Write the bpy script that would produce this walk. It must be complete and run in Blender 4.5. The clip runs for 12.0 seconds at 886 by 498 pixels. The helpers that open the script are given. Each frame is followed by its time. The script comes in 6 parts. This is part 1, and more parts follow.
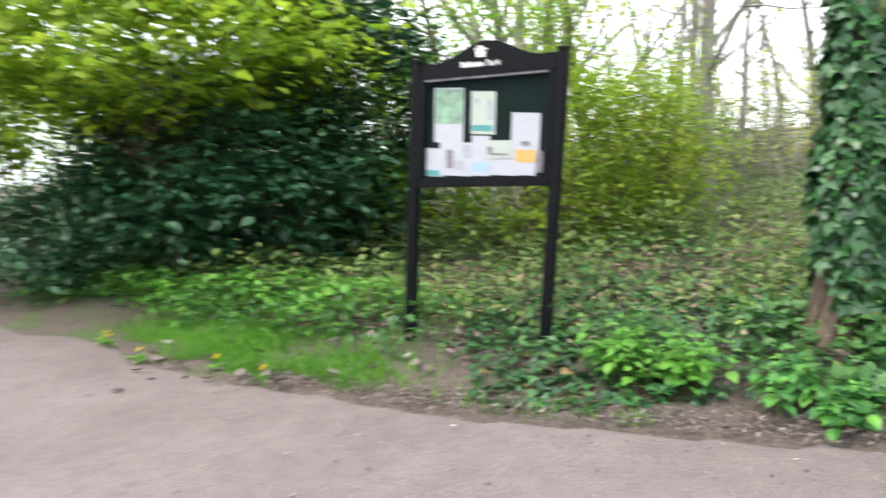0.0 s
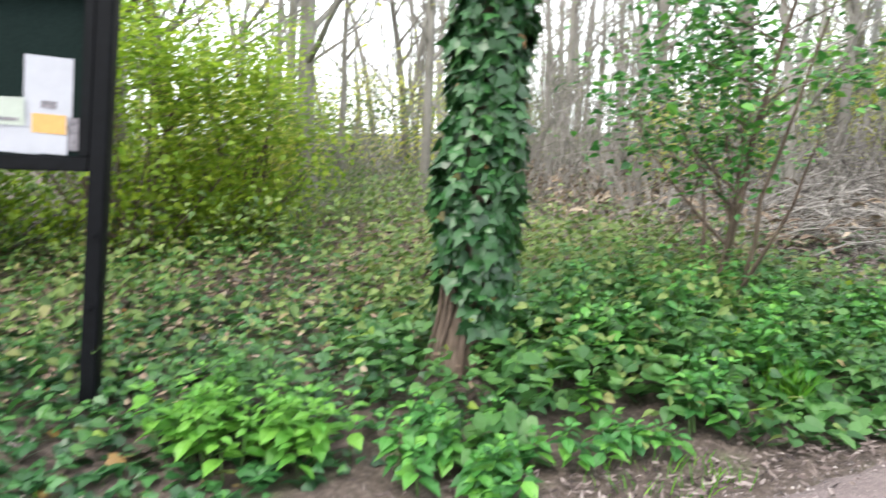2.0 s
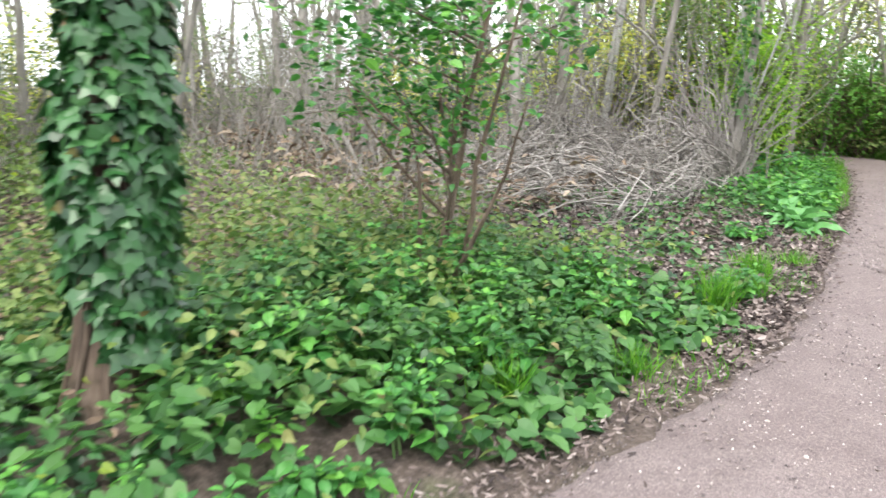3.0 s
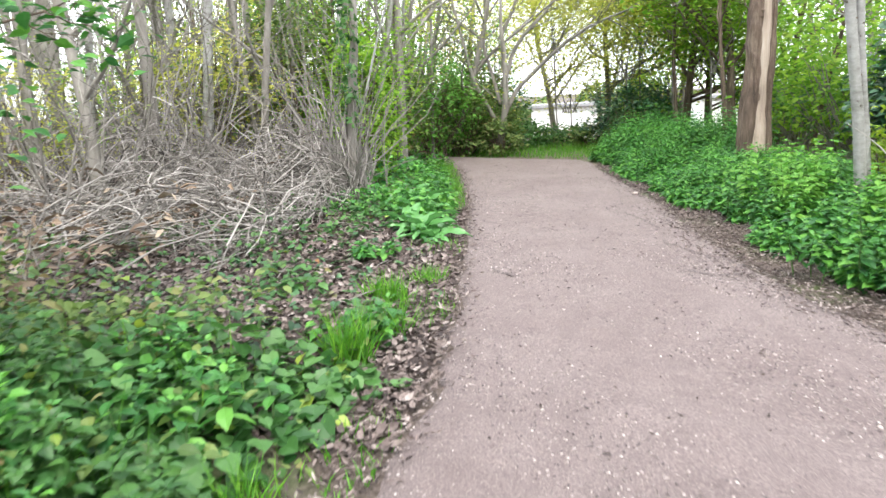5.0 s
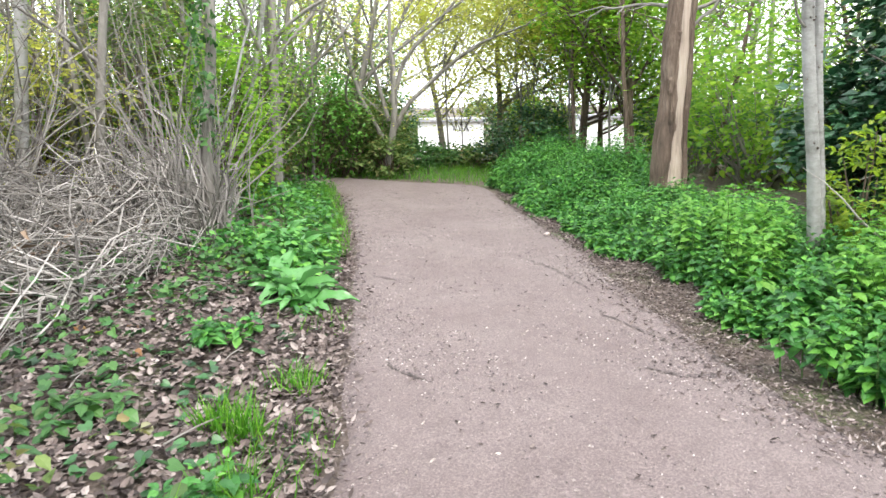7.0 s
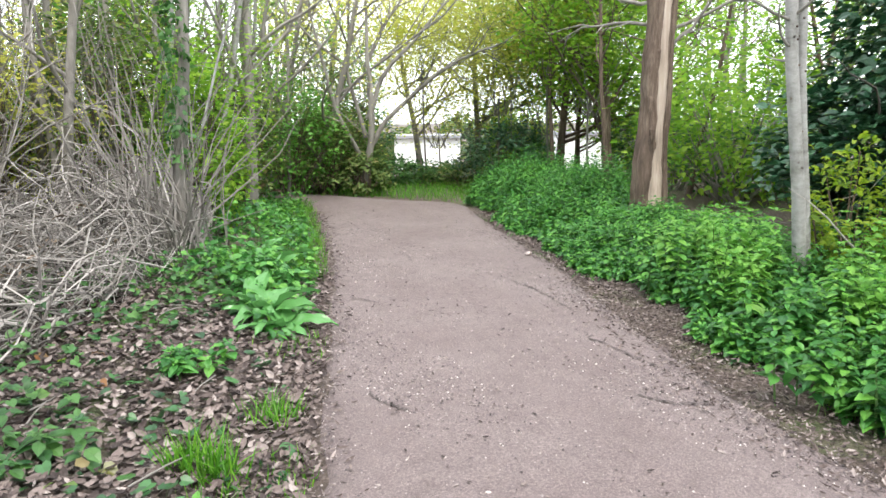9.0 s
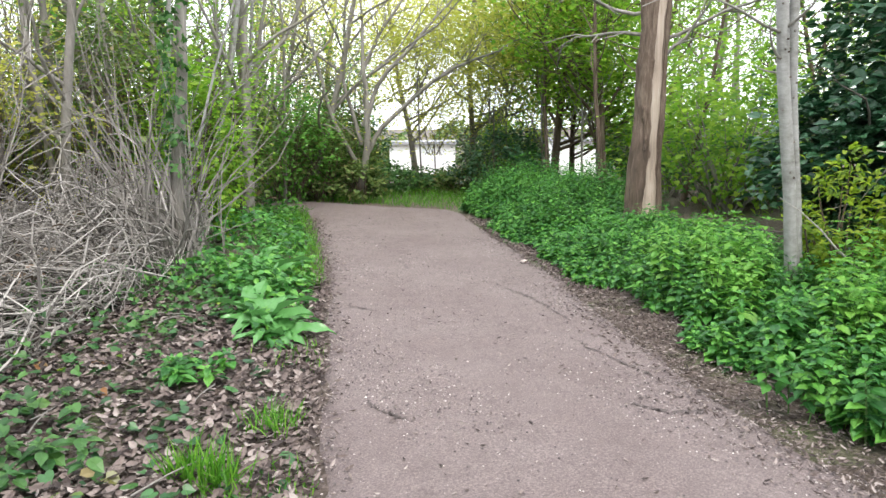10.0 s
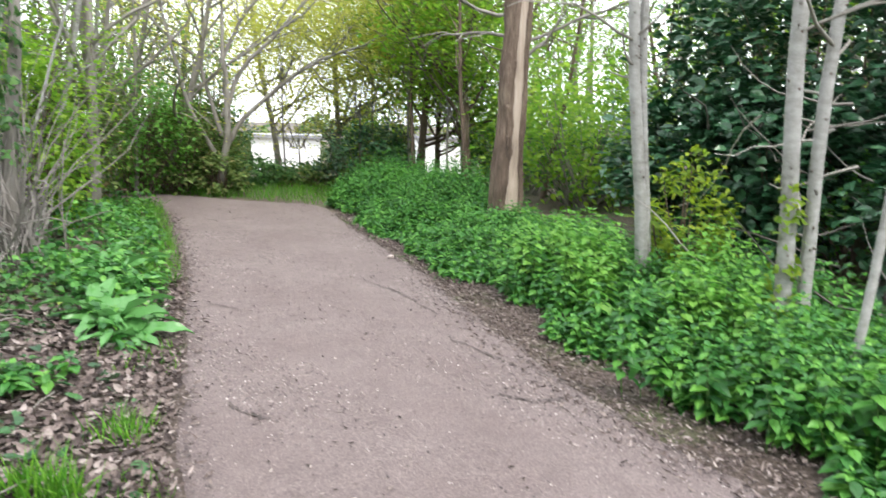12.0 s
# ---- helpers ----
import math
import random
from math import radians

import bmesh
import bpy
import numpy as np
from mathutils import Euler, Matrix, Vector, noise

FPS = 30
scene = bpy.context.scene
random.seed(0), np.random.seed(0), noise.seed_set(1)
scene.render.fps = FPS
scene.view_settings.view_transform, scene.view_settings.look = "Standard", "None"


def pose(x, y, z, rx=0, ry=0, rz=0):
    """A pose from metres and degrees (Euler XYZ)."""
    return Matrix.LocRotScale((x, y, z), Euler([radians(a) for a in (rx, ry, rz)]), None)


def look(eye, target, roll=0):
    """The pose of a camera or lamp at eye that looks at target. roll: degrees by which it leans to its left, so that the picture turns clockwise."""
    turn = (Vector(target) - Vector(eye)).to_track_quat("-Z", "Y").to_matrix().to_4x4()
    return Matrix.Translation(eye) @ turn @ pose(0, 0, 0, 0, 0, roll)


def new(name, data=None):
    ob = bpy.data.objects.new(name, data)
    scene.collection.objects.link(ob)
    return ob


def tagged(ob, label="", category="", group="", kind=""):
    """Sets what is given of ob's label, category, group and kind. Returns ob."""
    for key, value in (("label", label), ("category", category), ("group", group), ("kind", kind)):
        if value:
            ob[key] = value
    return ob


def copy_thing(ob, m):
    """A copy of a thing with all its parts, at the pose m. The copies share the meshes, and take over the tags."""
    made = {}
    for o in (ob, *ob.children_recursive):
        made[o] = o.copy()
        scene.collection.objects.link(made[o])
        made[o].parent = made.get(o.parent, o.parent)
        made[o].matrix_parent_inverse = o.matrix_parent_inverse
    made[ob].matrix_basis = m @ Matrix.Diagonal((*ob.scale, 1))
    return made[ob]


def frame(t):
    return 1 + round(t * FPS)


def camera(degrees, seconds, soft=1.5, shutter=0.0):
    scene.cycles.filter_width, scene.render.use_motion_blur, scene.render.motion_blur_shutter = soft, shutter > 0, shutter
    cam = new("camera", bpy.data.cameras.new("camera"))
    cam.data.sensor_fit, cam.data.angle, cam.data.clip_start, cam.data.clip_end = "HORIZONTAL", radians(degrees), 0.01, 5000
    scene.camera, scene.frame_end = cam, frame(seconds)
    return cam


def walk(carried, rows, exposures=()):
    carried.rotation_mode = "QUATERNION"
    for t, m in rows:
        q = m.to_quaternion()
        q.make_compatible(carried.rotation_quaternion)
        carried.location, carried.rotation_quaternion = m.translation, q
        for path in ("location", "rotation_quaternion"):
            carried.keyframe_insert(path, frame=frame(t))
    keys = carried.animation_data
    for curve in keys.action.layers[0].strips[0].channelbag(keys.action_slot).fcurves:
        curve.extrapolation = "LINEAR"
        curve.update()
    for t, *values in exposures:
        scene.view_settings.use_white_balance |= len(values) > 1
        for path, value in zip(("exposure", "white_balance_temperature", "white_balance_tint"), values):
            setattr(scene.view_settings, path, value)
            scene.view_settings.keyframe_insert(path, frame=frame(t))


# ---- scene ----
cam = camera(64.0, 12.0, soft=1.5, shutter=0.6)
PATH = [
    (0.00, (2.409, -4.156, 1.567), (-2.543, -4.319, 0.899), -4.43),
    (0.50, (1.997, -4.077, 1.492), (-2.915, -3.540, 0.727), -3.39),
    (0.60, (1.948, -4.039, 1.478), (-2.959, -3.477, 0.702), -3.46),
    (1.00, (1.726, -3.993, 1.456), (-2.977, -2.487, 0.675), -2.06),
    (1.20, (1.664, -3.971, 1.436), (-2.826, -1.925, 0.632), -0.68),
    (1.50, (1.408, -3.912, 1.446), (-2.876, -1.464, 0.638), -0.40),
    (1.80, (1.082, -3.803, 1.457), (-3.224, -1.408, 0.605), 0.01),
    (2.00, (1.035, -3.762, 1.455), (-3.241, -1.300, 0.643), -0.19),
    (2.50, (0.816, -3.422, 1.467), (-2.752, -0.037, 0.564), -1.00),
    (2.70, (0.821, -3.274, 1.479), (-2.507, 0.305, 0.422), -0.31),
    (3.00, (0.668, -2.967, 1.477), (-2.509, 0.730, 0.366), 0.38),
    (3.20, (0.631, -2.858, 1.445), (-2.424, 0.944, 0.345), -0.67),
    (3.50, (0.578, -2.588, 1.430), (-2.088, 1.508, 0.371), -0.06),
    (3.70, (0.577, -2.520, 1.416), (-1.615, 1.838, 0.321), -0.24),
    (5.30, (0.290, -1.402, 1.381), (-0.724, 3.389, 0.374), -2.64),
    (5.50, (0.254, -1.205, 1.392), (-0.779, 3.587, 0.409), -2.22),
    (6.00, (0.070, -0.606, 1.399), (-0.892, 4.183, 0.329), -2.03),
    (6.50, (0.062, -0.435, 1.448), (-0.313, 4.440, 0.404), -1.31),
    (7.00, (0.066, -0.115, 1.503), (-0.156, 4.781, 0.516), -0.71),
    (7.20, (0.087, -0.109, 1.518), (-0.130, 4.785, 0.517), -0.30),
    (9.00, (0.017, 0.050, 1.513), (-0.035, 4.972, 0.634), -0.42),
    (9.50, (-0.001, -0.013, 1.550), (-0.026, 4.921, 0.743), -0.37),
    (10.00, (0.003, 0.001, 1.550), (-0.012, 4.930, 0.709), -0.34),
    (10.50, (0.000, -0.000, 1.541), (0.000, 4.928, 0.696), -0.27),
    (11.00, (0.002, 0.014, 1.530), (0.025, 4.939, 0.670), -0.29),
    (11.50, (-0.032, 0.013, 1.562), (0.133, 4.953, 0.807), 0.08),
    (11.80, (-0.039, 0.056, 1.559), (0.733, 4.929, 0.746), 1.51),
    (12.00, (-0.007, 0.047, 1.530), (0.916, 4.885, 0.672), 1.48),
]
EXPOSURES = [(0.0, 1.26), (1.0, 1.27), (2.0, 1.32), (3.0, 1.44), (5.5, 1.47), (7.0, 1.44), (8.8, 1.3), (9.2, 1.22), (9.6, 1.13), (10.5, 1.12), (11.0, 1.19), (11.5, 1.12), (12.0, 1.18)]
walk(cam, [(t, look(eye, target, roll)) for t, eye, target, roll in PATH], EXPOSURES)

# ---- light: bright overcast spring day in a wood ----
world = bpy.data.worlds.new("overcast_sky")
scene.world = world
world.use_nodes = True
wn, wl = world.node_tree.nodes, world.node_tree.links
sky = wn.new("ShaderNodeTexSky")
sky.sky_type = "NISHITA"
sky.sun_disc = False
sky.sun_elevation, sky.sun_rotation = radians(52), radians(150)
sky.air_density, sky.dust_density, sky.ozone_density = 1.0, 6.0, 1.0
haze = wn.new("ShaderNodeMixRGB")
haze.inputs[0].default_value = 0.8
haze.inputs[2].default_value = (13.4, 14.1, 14.6, 1)
wl.new(sky.outputs[0], haze.inputs[1])
wl.new(haze.outputs[0], wn["Background"].inputs[0])
wn["Background"].inputs[1].default_value = 0.12

sun_data = bpy.data.lights.new("sun", "SUN")
sun_data.energy, sun_data.angle, sun_data.color = 1.4, radians(20), (1.0, 0.95, 0.86)
sun = new("sun", sun_data)
sun.matrix_world = look((4, -8, 20), (0, 2, 0))


# ---- materials ----
def node_mat(name, rough=0.9):
    m = bpy.data.materials.new(name)
    m.use_nodes = True
    b = m.node_tree.nodes["Principled BSDF"]
    b.inputs["Roughness"].default_value = rough
    return m, m.node_tree.nodes, m.node_tree.links, b


def ramp(nodes, stops):
    r = nodes.new("ShaderNodeValToRGB")
    while len(r.color_ramp.elements) < len(stops):
        r.color_ramp.elements.new(0.5)
    for e, (p, c) in zip(r.color_ramp.elements, stops):
        e.position, e.color = p, (*c, 1)
    return r


def noise_node(nodes, links, scale, detail=6, rough=0.6, coord="Object"):
    tc = nodes.new("ShaderNodeTexCoord")
    n = nodes.new("ShaderNodeTexNoise")
    n.inputs["Scale"].default_value, n.inputs["Detail"].default_value = scale, detail
    n.inputs["Roughness"].default_value = rough
    links.new(tc.outputs[coord], n.inputs["Vector"])
    return n


def leaf_mat(name, stops, gloss=0.5, through_light=0.35):
    """Leaves: every leaf its own shade, mottled, with light passing through the blade."""
    m, n, l, b = node_mat(name, gloss)
    geo = n.new("ShaderNodeNewGeometry")
    r = ramp(n, stops)
    l.new(geo.outputs["Random Per Island"], r.inputs[0])
    mott = noise_node(n, l, 35, 3)
    mix = n.new("ShaderNodeMixRGB")
    mix.blend_type = "MULTIPLY"
    mix.inputs[0].default_value = 0.5
    shade = ramp(n, [(0.3, (0.65, 0.68, 0.6)), (0.7, (1, 1, 1))])
    l.new(mott.outputs[0], shade.inputs[0])
    l.new(r.outputs[0], mix.inputs[1])
    l.new(shade.outputs[0], mix.inputs[2])
    l.new(mix.outputs[0], b.inputs["Base Color"])
    tr = n.new("ShaderNodeBsdfTranslucent")
    l.new(mix.outputs[0], tr.inputs[0])
    ms = n.new("ShaderNodeMixShader")
    ms.inputs[0].default_value = through_light
    l.new(b.outputs[0], ms.inputs[1])
    l.new(tr.outputs[0], ms.inputs[2])
    l.new(ms.outputs[0], n["Material Output"].inputs[0])
    return m


def bark_mat(name, stops, stretch=(14, 14, 2.5), depth=0.4, rough=0.9):
    m, n, l, b = node_mat(name, rough)
    tc = n.new("ShaderNodeTexCoord")
    mp = n.new("ShaderNodeMapping")
    mp.inputs["Scale"].default_value = stretch
    l.new(tc.outputs["Object"], mp.inputs[0])
    a = n.new("ShaderNodeTexNoise")
    a.inputs["Scale"].default_value, a.inputs["Detail"].default_value = 1.0, 8
    a.inputs["Roughness"].default_value = 0.7
    l.new(mp.outputs[0], a.inputs["Vector"])
    big = noise_node(n, l, 1.3, 3)
    add = n.new("ShaderNodeMath")
    add.operation = "MULTIPLY_ADD"
    add.inputs[1].default_value, add.inputs[2].default_value = 0.45, 0.0
    l.new(big.outputs[0], add.inputs[0])
    tot = n.new("ShaderNodeMath")
    tot.operation = "MULTIPLY_ADD"
    tot.inputs[1].default_value = 0.55
    l.new(a.outputs[0], tot.inputs[0])
    l.new(add.outputs[0], tot.inputs[2])
    r = ramp(n, stops)
    l.new(tot.outputs[0], r.inputs[0])
    l.new(r.outputs[0], b.inputs["Base Color"])
    bp = n.new("ShaderNodeBump")
    bp.inputs["Strength"].default_value, bp.inputs["Distance"].default_value = depth, 0.03
    l.new(a.outputs[0], bp.inputs["Height"])
    l.new(bp.outputs[0], b.inputs["Normal"])
    return m


def island_mat(name, stops, rough=0.9):
    m, n, l, b = node_mat(name, rough)
    geo = n.new("ShaderNodeNewGeometry")
    r = ramp(n, stops)
    l.new(geo.outputs["Random Per Island"], r.inputs[0])
    mott = noise_node(n, l, 60, 3)
    mix = n.new("ShaderNodeMixRGB")
    mix.blend_type = "MULTIPLY"
    mix.inputs[0].default_value = 0.6
    shade = ramp(n, [(0.3, (0.55, 0.55, 0.55)), (0.7, (1, 1, 1))])
    l.new(mott.outputs[0], shade.inputs[0])
    l.new(r.outputs[0], mix.inputs[1])
    l.new(shade.outputs[0], mix.inputs[2])
    l.new(mix.outputs[0], b.inputs["Base Color"])
    return m


def plain_mat(name, colour, rough=0.6, grain=0.25, scale=30, metal=0.0, gloss=0.5):
    m, n, l, b = node_mat(name, rough)
    a = noise_node(n, l, scale, 5)
    lo = tuple(c * (1 - grain) for c in colour)
    hi = tuple(min(1, c * (1 + grain)) for c in colour)
    r = ramp(n, [(0.3, lo), (0.7, hi)])
    l.new(a.outputs[0], r.inputs[0])
    l.new(r.outputs[0], b.inputs["Base Color"])
    b.inputs["Metallic"].default_value = metal
    b.inputs["Specular IOR Level"].default_value = gloss
    return m


def path_material():
    """Worn tarmac and rolled grit, pinkish grey, with pale grains, damp blotches and a brown dusty rim."""
    m, n, l, b = node_mat("gritty_path", 0.95)
    fine = noise_node(n, l, 85, 7, 0.85)
    grit = n.new("ShaderNodeTexVoronoi")
    grit.inputs["Scale"].default_value = 100
    l.new(n["Texture Coordinate"].outputs["Object"], grit.inputs["Vector"])
    big = noise_node(n, l, 0.9, 6, 0.65)
    r1 = ramp(n, [(0.33, (0.062, 0.049, 0.05)), (0.5, (0.144, 0.113, 0.113)), (0.67, (0.26, 0.212, 0.21))])
    l.new(fine.outputs[0], r1.inputs[0])
    r2 = ramp(n, [(0.3, (0.78, 0.74, 0.74)), (0.65, (1, 1, 1))])
    l.new(big.outputs[0], r2.inputs[0])
    mul = n.new("ShaderNodeMixRGB")
    mul.blend_type = "MULTIPLY"
    mul.inputs[0].default_value = 1
    l.new(r1.outputs[0], mul.inputs[1])
    l.new(r2.outputs[0], mul.inputs[2])
    mid = noise_node(n, l, 6.5, 5, 0.7)
    r3 = ramp(n, [(0.34, (0.86, 0.85, 0.85)), (0.52, (1, 1, 1)), (0.72, (1.07, 1.06, 1.05))])
    l.new(mid.outputs[0], r3.inputs[0])
    mul2 = n.new("ShaderNodeMixRGB")
    mul2.blend_type = "MULTIPLY"
    mul2.inputs[0].default_value = 1
    l.new(mul.outputs[0], mul2.inputs[1])
    l.new(r3.outputs[0], mul2.inputs[2])
    mul = mul2
    spots = ramp(n, [(0.0, (1, 1, 1)), (0.24, (0, 0, 0))])
    l.new(grit.outputs["Distance"], spots.inputs[0])
    mix = n.new("ShaderNodeMixRGB")
    mix.inputs[2].default_value = (0.33, 0.285, 0.265, 1)
    sc = n.new("ShaderNodeMath")
    sc.operation = "MULTIPLY"
    sc.inputs[1].default_value = 0.75
    l.new(spots.outputs[0], sc.inputs[0])
    l.new(sc.outputs[0], mix.inputs[0])
    l.new(mul.outputs[0], mix.inputs[1])
    l.new(mix.outputs[0], b.inputs["Base Color"])
    bp = n.new("ShaderNodeBump")
    bp.inputs["Strength"].default_value, bp.inputs["Distance"].default_value = 0.5, 0.01
    l.new(fine.outputs[0], bp.inputs["Height"])
    l.new(bp.outputs[0], b.inputs["Normal"])
    return m


def soil_material():
    m, n, l, b = node_mat("woodland_soil", 0.95)
    fine = noise_node(n, l, 28, 8, 0.75)
    big = noise_node(n, l, 0.7, 5, 0.6)
    r1 = ramp(n, [(0.3, (0.028, 0.02, 0.017)), (0.5, (0.092, 0.068, 0.057)), (0.7, (0.19, 0.147, 0.128))])
    l.new(fine.outputs[0], r1.inputs[0])
    moss = ramp(n, [(0.25, (0.035, 0.07, 0.015)), (0.75, (0.09, 0.13, 0.03))])
    l.new(fine.outputs[0], moss.inputs[0])
    mask = ramp(n, [(0.54, (0, 0, 0)), (0.68, (1, 1, 1))])
    l.new(big.outputs[0], mask.inputs[0])
    mix = n.new("ShaderNodeMixRGB")
    l.new(mask.outputs[0], mix.inputs[0])
    l.new(r1.outputs[0], mix.inputs[1])
    l.new(moss.outputs[0], mix.inputs[2])
    l.new(mix.outputs[0], b.inputs["Base Color"])
    bp = n.new("ShaderNodeBump")
    bp.inputs["Strength"].default_value, bp.inputs["Distance"].default_value = 0.8, 0.04
    l.new(fine.outputs[0], bp.inputs["Height"])
    l.new(bp.outputs[0], b.inputs["Normal"])
    return m


PATH_GRIT = path_material()
SOIL = soil_material()
NETTLE = leaf_mat("nettle_leaf", [(0.0, (0.02, 0.1, 0.024)), (0.5, (0.055, 0.215, 0.036)), (1.0, (0.14, 0.36, 0.05))], 0.5, 0.32)
HERB = leaf_mat("herb_leaf", [(0.0, (0.024, 0.09, 0.022)), (0.5, (0.056, 0.162, 0.036)), (0.97, (0.105, 0.24, 0.06)), (1.0, (0.3, 0.4, 0.05))], 0.45, 0.4)
FRESH = leaf_mat("fresh_leaf", [(0.0, (0.075, 0.25, 0.03)), (1.0, (0.17, 0.39, 0.055))], 0.5, 0.4)
BRIGHT = leaf_mat("bright_herb_leaf", [(0.0, (0.1, 0.31, 0.04)), (1.0, (0.22, 0.45, 0.075))], 0.5, 0.45)
IVY = leaf_mat("ivy_leaf", [(0.0, (0.009, 0.042, 0.014)), (0.5, (0.022, 0.088, 0.024)), (0.97, (0.05, 0.155, 0.042)), (1.0, (0.26, 0.11, 0.04))], 0.4, 0.2)
LAUREL = leaf_mat("dark_leaf", [(0.0, (0.013, 0.054, 0.026)), (0.7, (0.036, 0.115, 0.052)), (1.0, (0.08, 0.18, 0.09))], 0.3, 0.22)
CANOPY = leaf_mat("spring_leaf", [(0.0, (0.13, 0.3, 0.03)), (0.6, (0.24, 0.44, 0.045)), (1.0, (0.4, 0.57, 0.075))], 0.5, 0.68)
YELLOWISH = leaf_mat("yellow_spring_leaf", [(0.0, (0.42, 0.48, 0.065)), (1.0, (0.68, 0.66, 0.17))], 0.5, 0.72)
BRAMBLE = leaf_mat("bramble_leaf", [(0.0, (0.05, 0.11, 0.025)), (0.45, (0.125, 0.2, 0.045)), (0.88, (0.21, 0.28, 0.08)), (1.0, (0.27, 0.21, 0.1))], 0.6, 0.4)
MAPLE = leaf_mat("maple_leaf", [(0.0, (0.14, 0.25, 0.02)), (0.6, (0.25, 0.38, 0.032)), (1.0, (0.4, 0.5, 0.05))], 0.5, 0.62)
GRASS = leaf_mat("grass_blade", [(0.0, (0.05, 0.18, 0.014)), (0.6, (0.1, 0.3, 0.022)), (1.0, (0.2, 0.42, 0.035))], 0.5, 0.45)
DOCK = leaf_mat("dock_leaf", [(0.0, (0.05, 0.2, 0.04)), (0.55, (0.1, 0.28, 0.075)), (1.0, (0.26, 0.4, 0.23))], 0.24, 0.28)
LITTER = island_mat("dead_leaf", [(0.0, (0.025, 0.017, 0.017)), (0.4, (0.115, 0.086, 0.08)), (0.8, (0.205, 0.162, 0.15)), (1.0, (0.34, 0.29, 0.275))])
STICK = island_mat("dead_stem", [(0.0, (0.055, 0.048, 0.044)), (0.5, (0.18, 0.163, 0.15)), (1.0, (0.44, 0.41, 0.39))])
CRUMB = island_mat("path_crumb", [(0.0, (0.03, 0.022, 0.02)), (0.5, (0.1, 0.075, 0.07)), (0.85, (0.22, 0.175, 0.165)), (1.0, (0.42, 0.37, 0.34))])
GRIT = island_mat("grit", [(0.0, (0.06, 0.05, 0.052)), (0.5, (0.2, 0.165, 0.165)), (0.88, (0.34, 0.29, 0.28)), (1.0, (0.52, 0.47, 0.45))])
BRACKEN = island_mat("dry_bracken", [(0.0, (0.1, 0.065, 0.045)), (0.6, (0.24, 0.17, 0.12)), (1.0, (0.36, 0.29, 0.22))])
GREEN_STEM = island_mat("green_stem", [(0.0, (0.05, 0.12, 0.03)), (1.0, (0.1, 0.18, 0.05))])
GREY_BARK = bark_mat("grey_bark", [(0.3, (0.1, 0.09, 0.078)), (0.5, (0.2, 0.185, 0.167)), (0.7, (0.33, 0.31, 0.29))])
PALE_BARK = bark_mat("pale_birch_bark", [(0.3, (0.07, 0.066, 0.06)), (0.42, (0.21, 0.205, 0.195)), (0.55, (0.32, 0.315, 0.31)), (0.75, (0.44, 0.435, 0.43))], (9, 9, 16), 0.5)
BROWN_BARK = bark_mat("brown_bark", [(0.32, (0.03, 0.021, 0.016)), (0.5, (0.12, 0.084, 0.064)), (0.68, (0.25, 0.195, 0.155))], (24, 24, 4), 0.9)
BARE_WOOD = bark_mat("bare_wood", [(0.3, (0.13, 0.1, 0.08)), (0.5, (0.36, 0.29, 0.24)), (0.75, (0.56, 0.49, 0.43))], (25, 25, 1.2), 0.4)
BLACK_PAINT = plain_mat("black_paint", (0.0035, 0.004, 0.0055), 0.5, 0.4, 25, 0.0, 0.12)
FELT = plain_mat("dark_green_felt", (0.007, 0.014, 0.013), 0.95, 0.3, 90, 0.0, 0.1)
WHITE_PAINT = plain_mat("white_lettering", (0.75, 0.75, 0.75), 0.6, 0.05)
PAPER = plain_mat("white_paper", (0.37, 0.38, 0.43), 0.7, 0.05, 15)
TEAL = plain_mat("teal_print", (0.07, 0.24, 0.25), 0.7, 0.1)
BLUE = plain_mat("pale_blue_print", (0.26, 0.38, 0.5), 0.7, 0.1)
ORANGE = plain_mat("orange_print", (0.52, 0.3, 0.1), 0.7, 0.08)
MAP_GREEN = plain_mat("green_map_print", (0.18, 0.29, 0.21), 0.7, 0.45, 14)
DARK_PRINT = plain_mat("dark_photo_print", (0.16, 0.15, 0.17), 0.7, 0.6, 30)
GREY_PRINT = plain_mat("grey_print", (0.3, 0.31, 0.35), 0.7, 0.2, 30)
CREAM = plain_mat("cream_paper", (0.36, 0.4, 0.36), 0.7, 0.06)
STONE = plain_mat("pale_stone", (0.4, 0.34, 0.32), 0.9, 0.2, 40)
PETAL = plain_mat("yellow_petal", (0.72, 0.54, 0.03), 0.6, 0.15, 80)
RENDERED_WALL = plain_mat("white_rendered_wall", (0.82, 0.82, 0.83), 0.9, 0.04, 3)
ROOF = plain_mat("grey_roof", (0.3, 0.3, 0.32), 0.8, 0.2, 4)
CRACK = plain_mat("dark_crack_fill", (0.065, 0.052, 0.05), 0.95, 0.4, 30)

# ---- mesh tools ----
rng = np.random.default_rng(7)


def mesh(name, V, F, mat, smooth=False):
    """A mesh from arrays of corners and equal-sided faces."""
    V, F = np.asarray(V, dtype=np.float32), np.asarray(F, dtype=np.int32)
    me = bpy.data.meshes.new(name)
    me.vertices.add(len(V))
    me.vertices.foreach_set("co", V.ravel())
    me.loops.add(F.size)
    me.loops.foreach_set("vertex_index", F.ravel())
    me.polygons.add(len(F))
    me.polygons.foreach_set("loop_start", np.arange(len(F), dtype=np.int32) * F.shape[1])
    me.polygons.foreach_set("use_smooth", np.full(len(F), smooth))
    me.materials.append(mat)
    me.update(calc_edges=True)
    return me


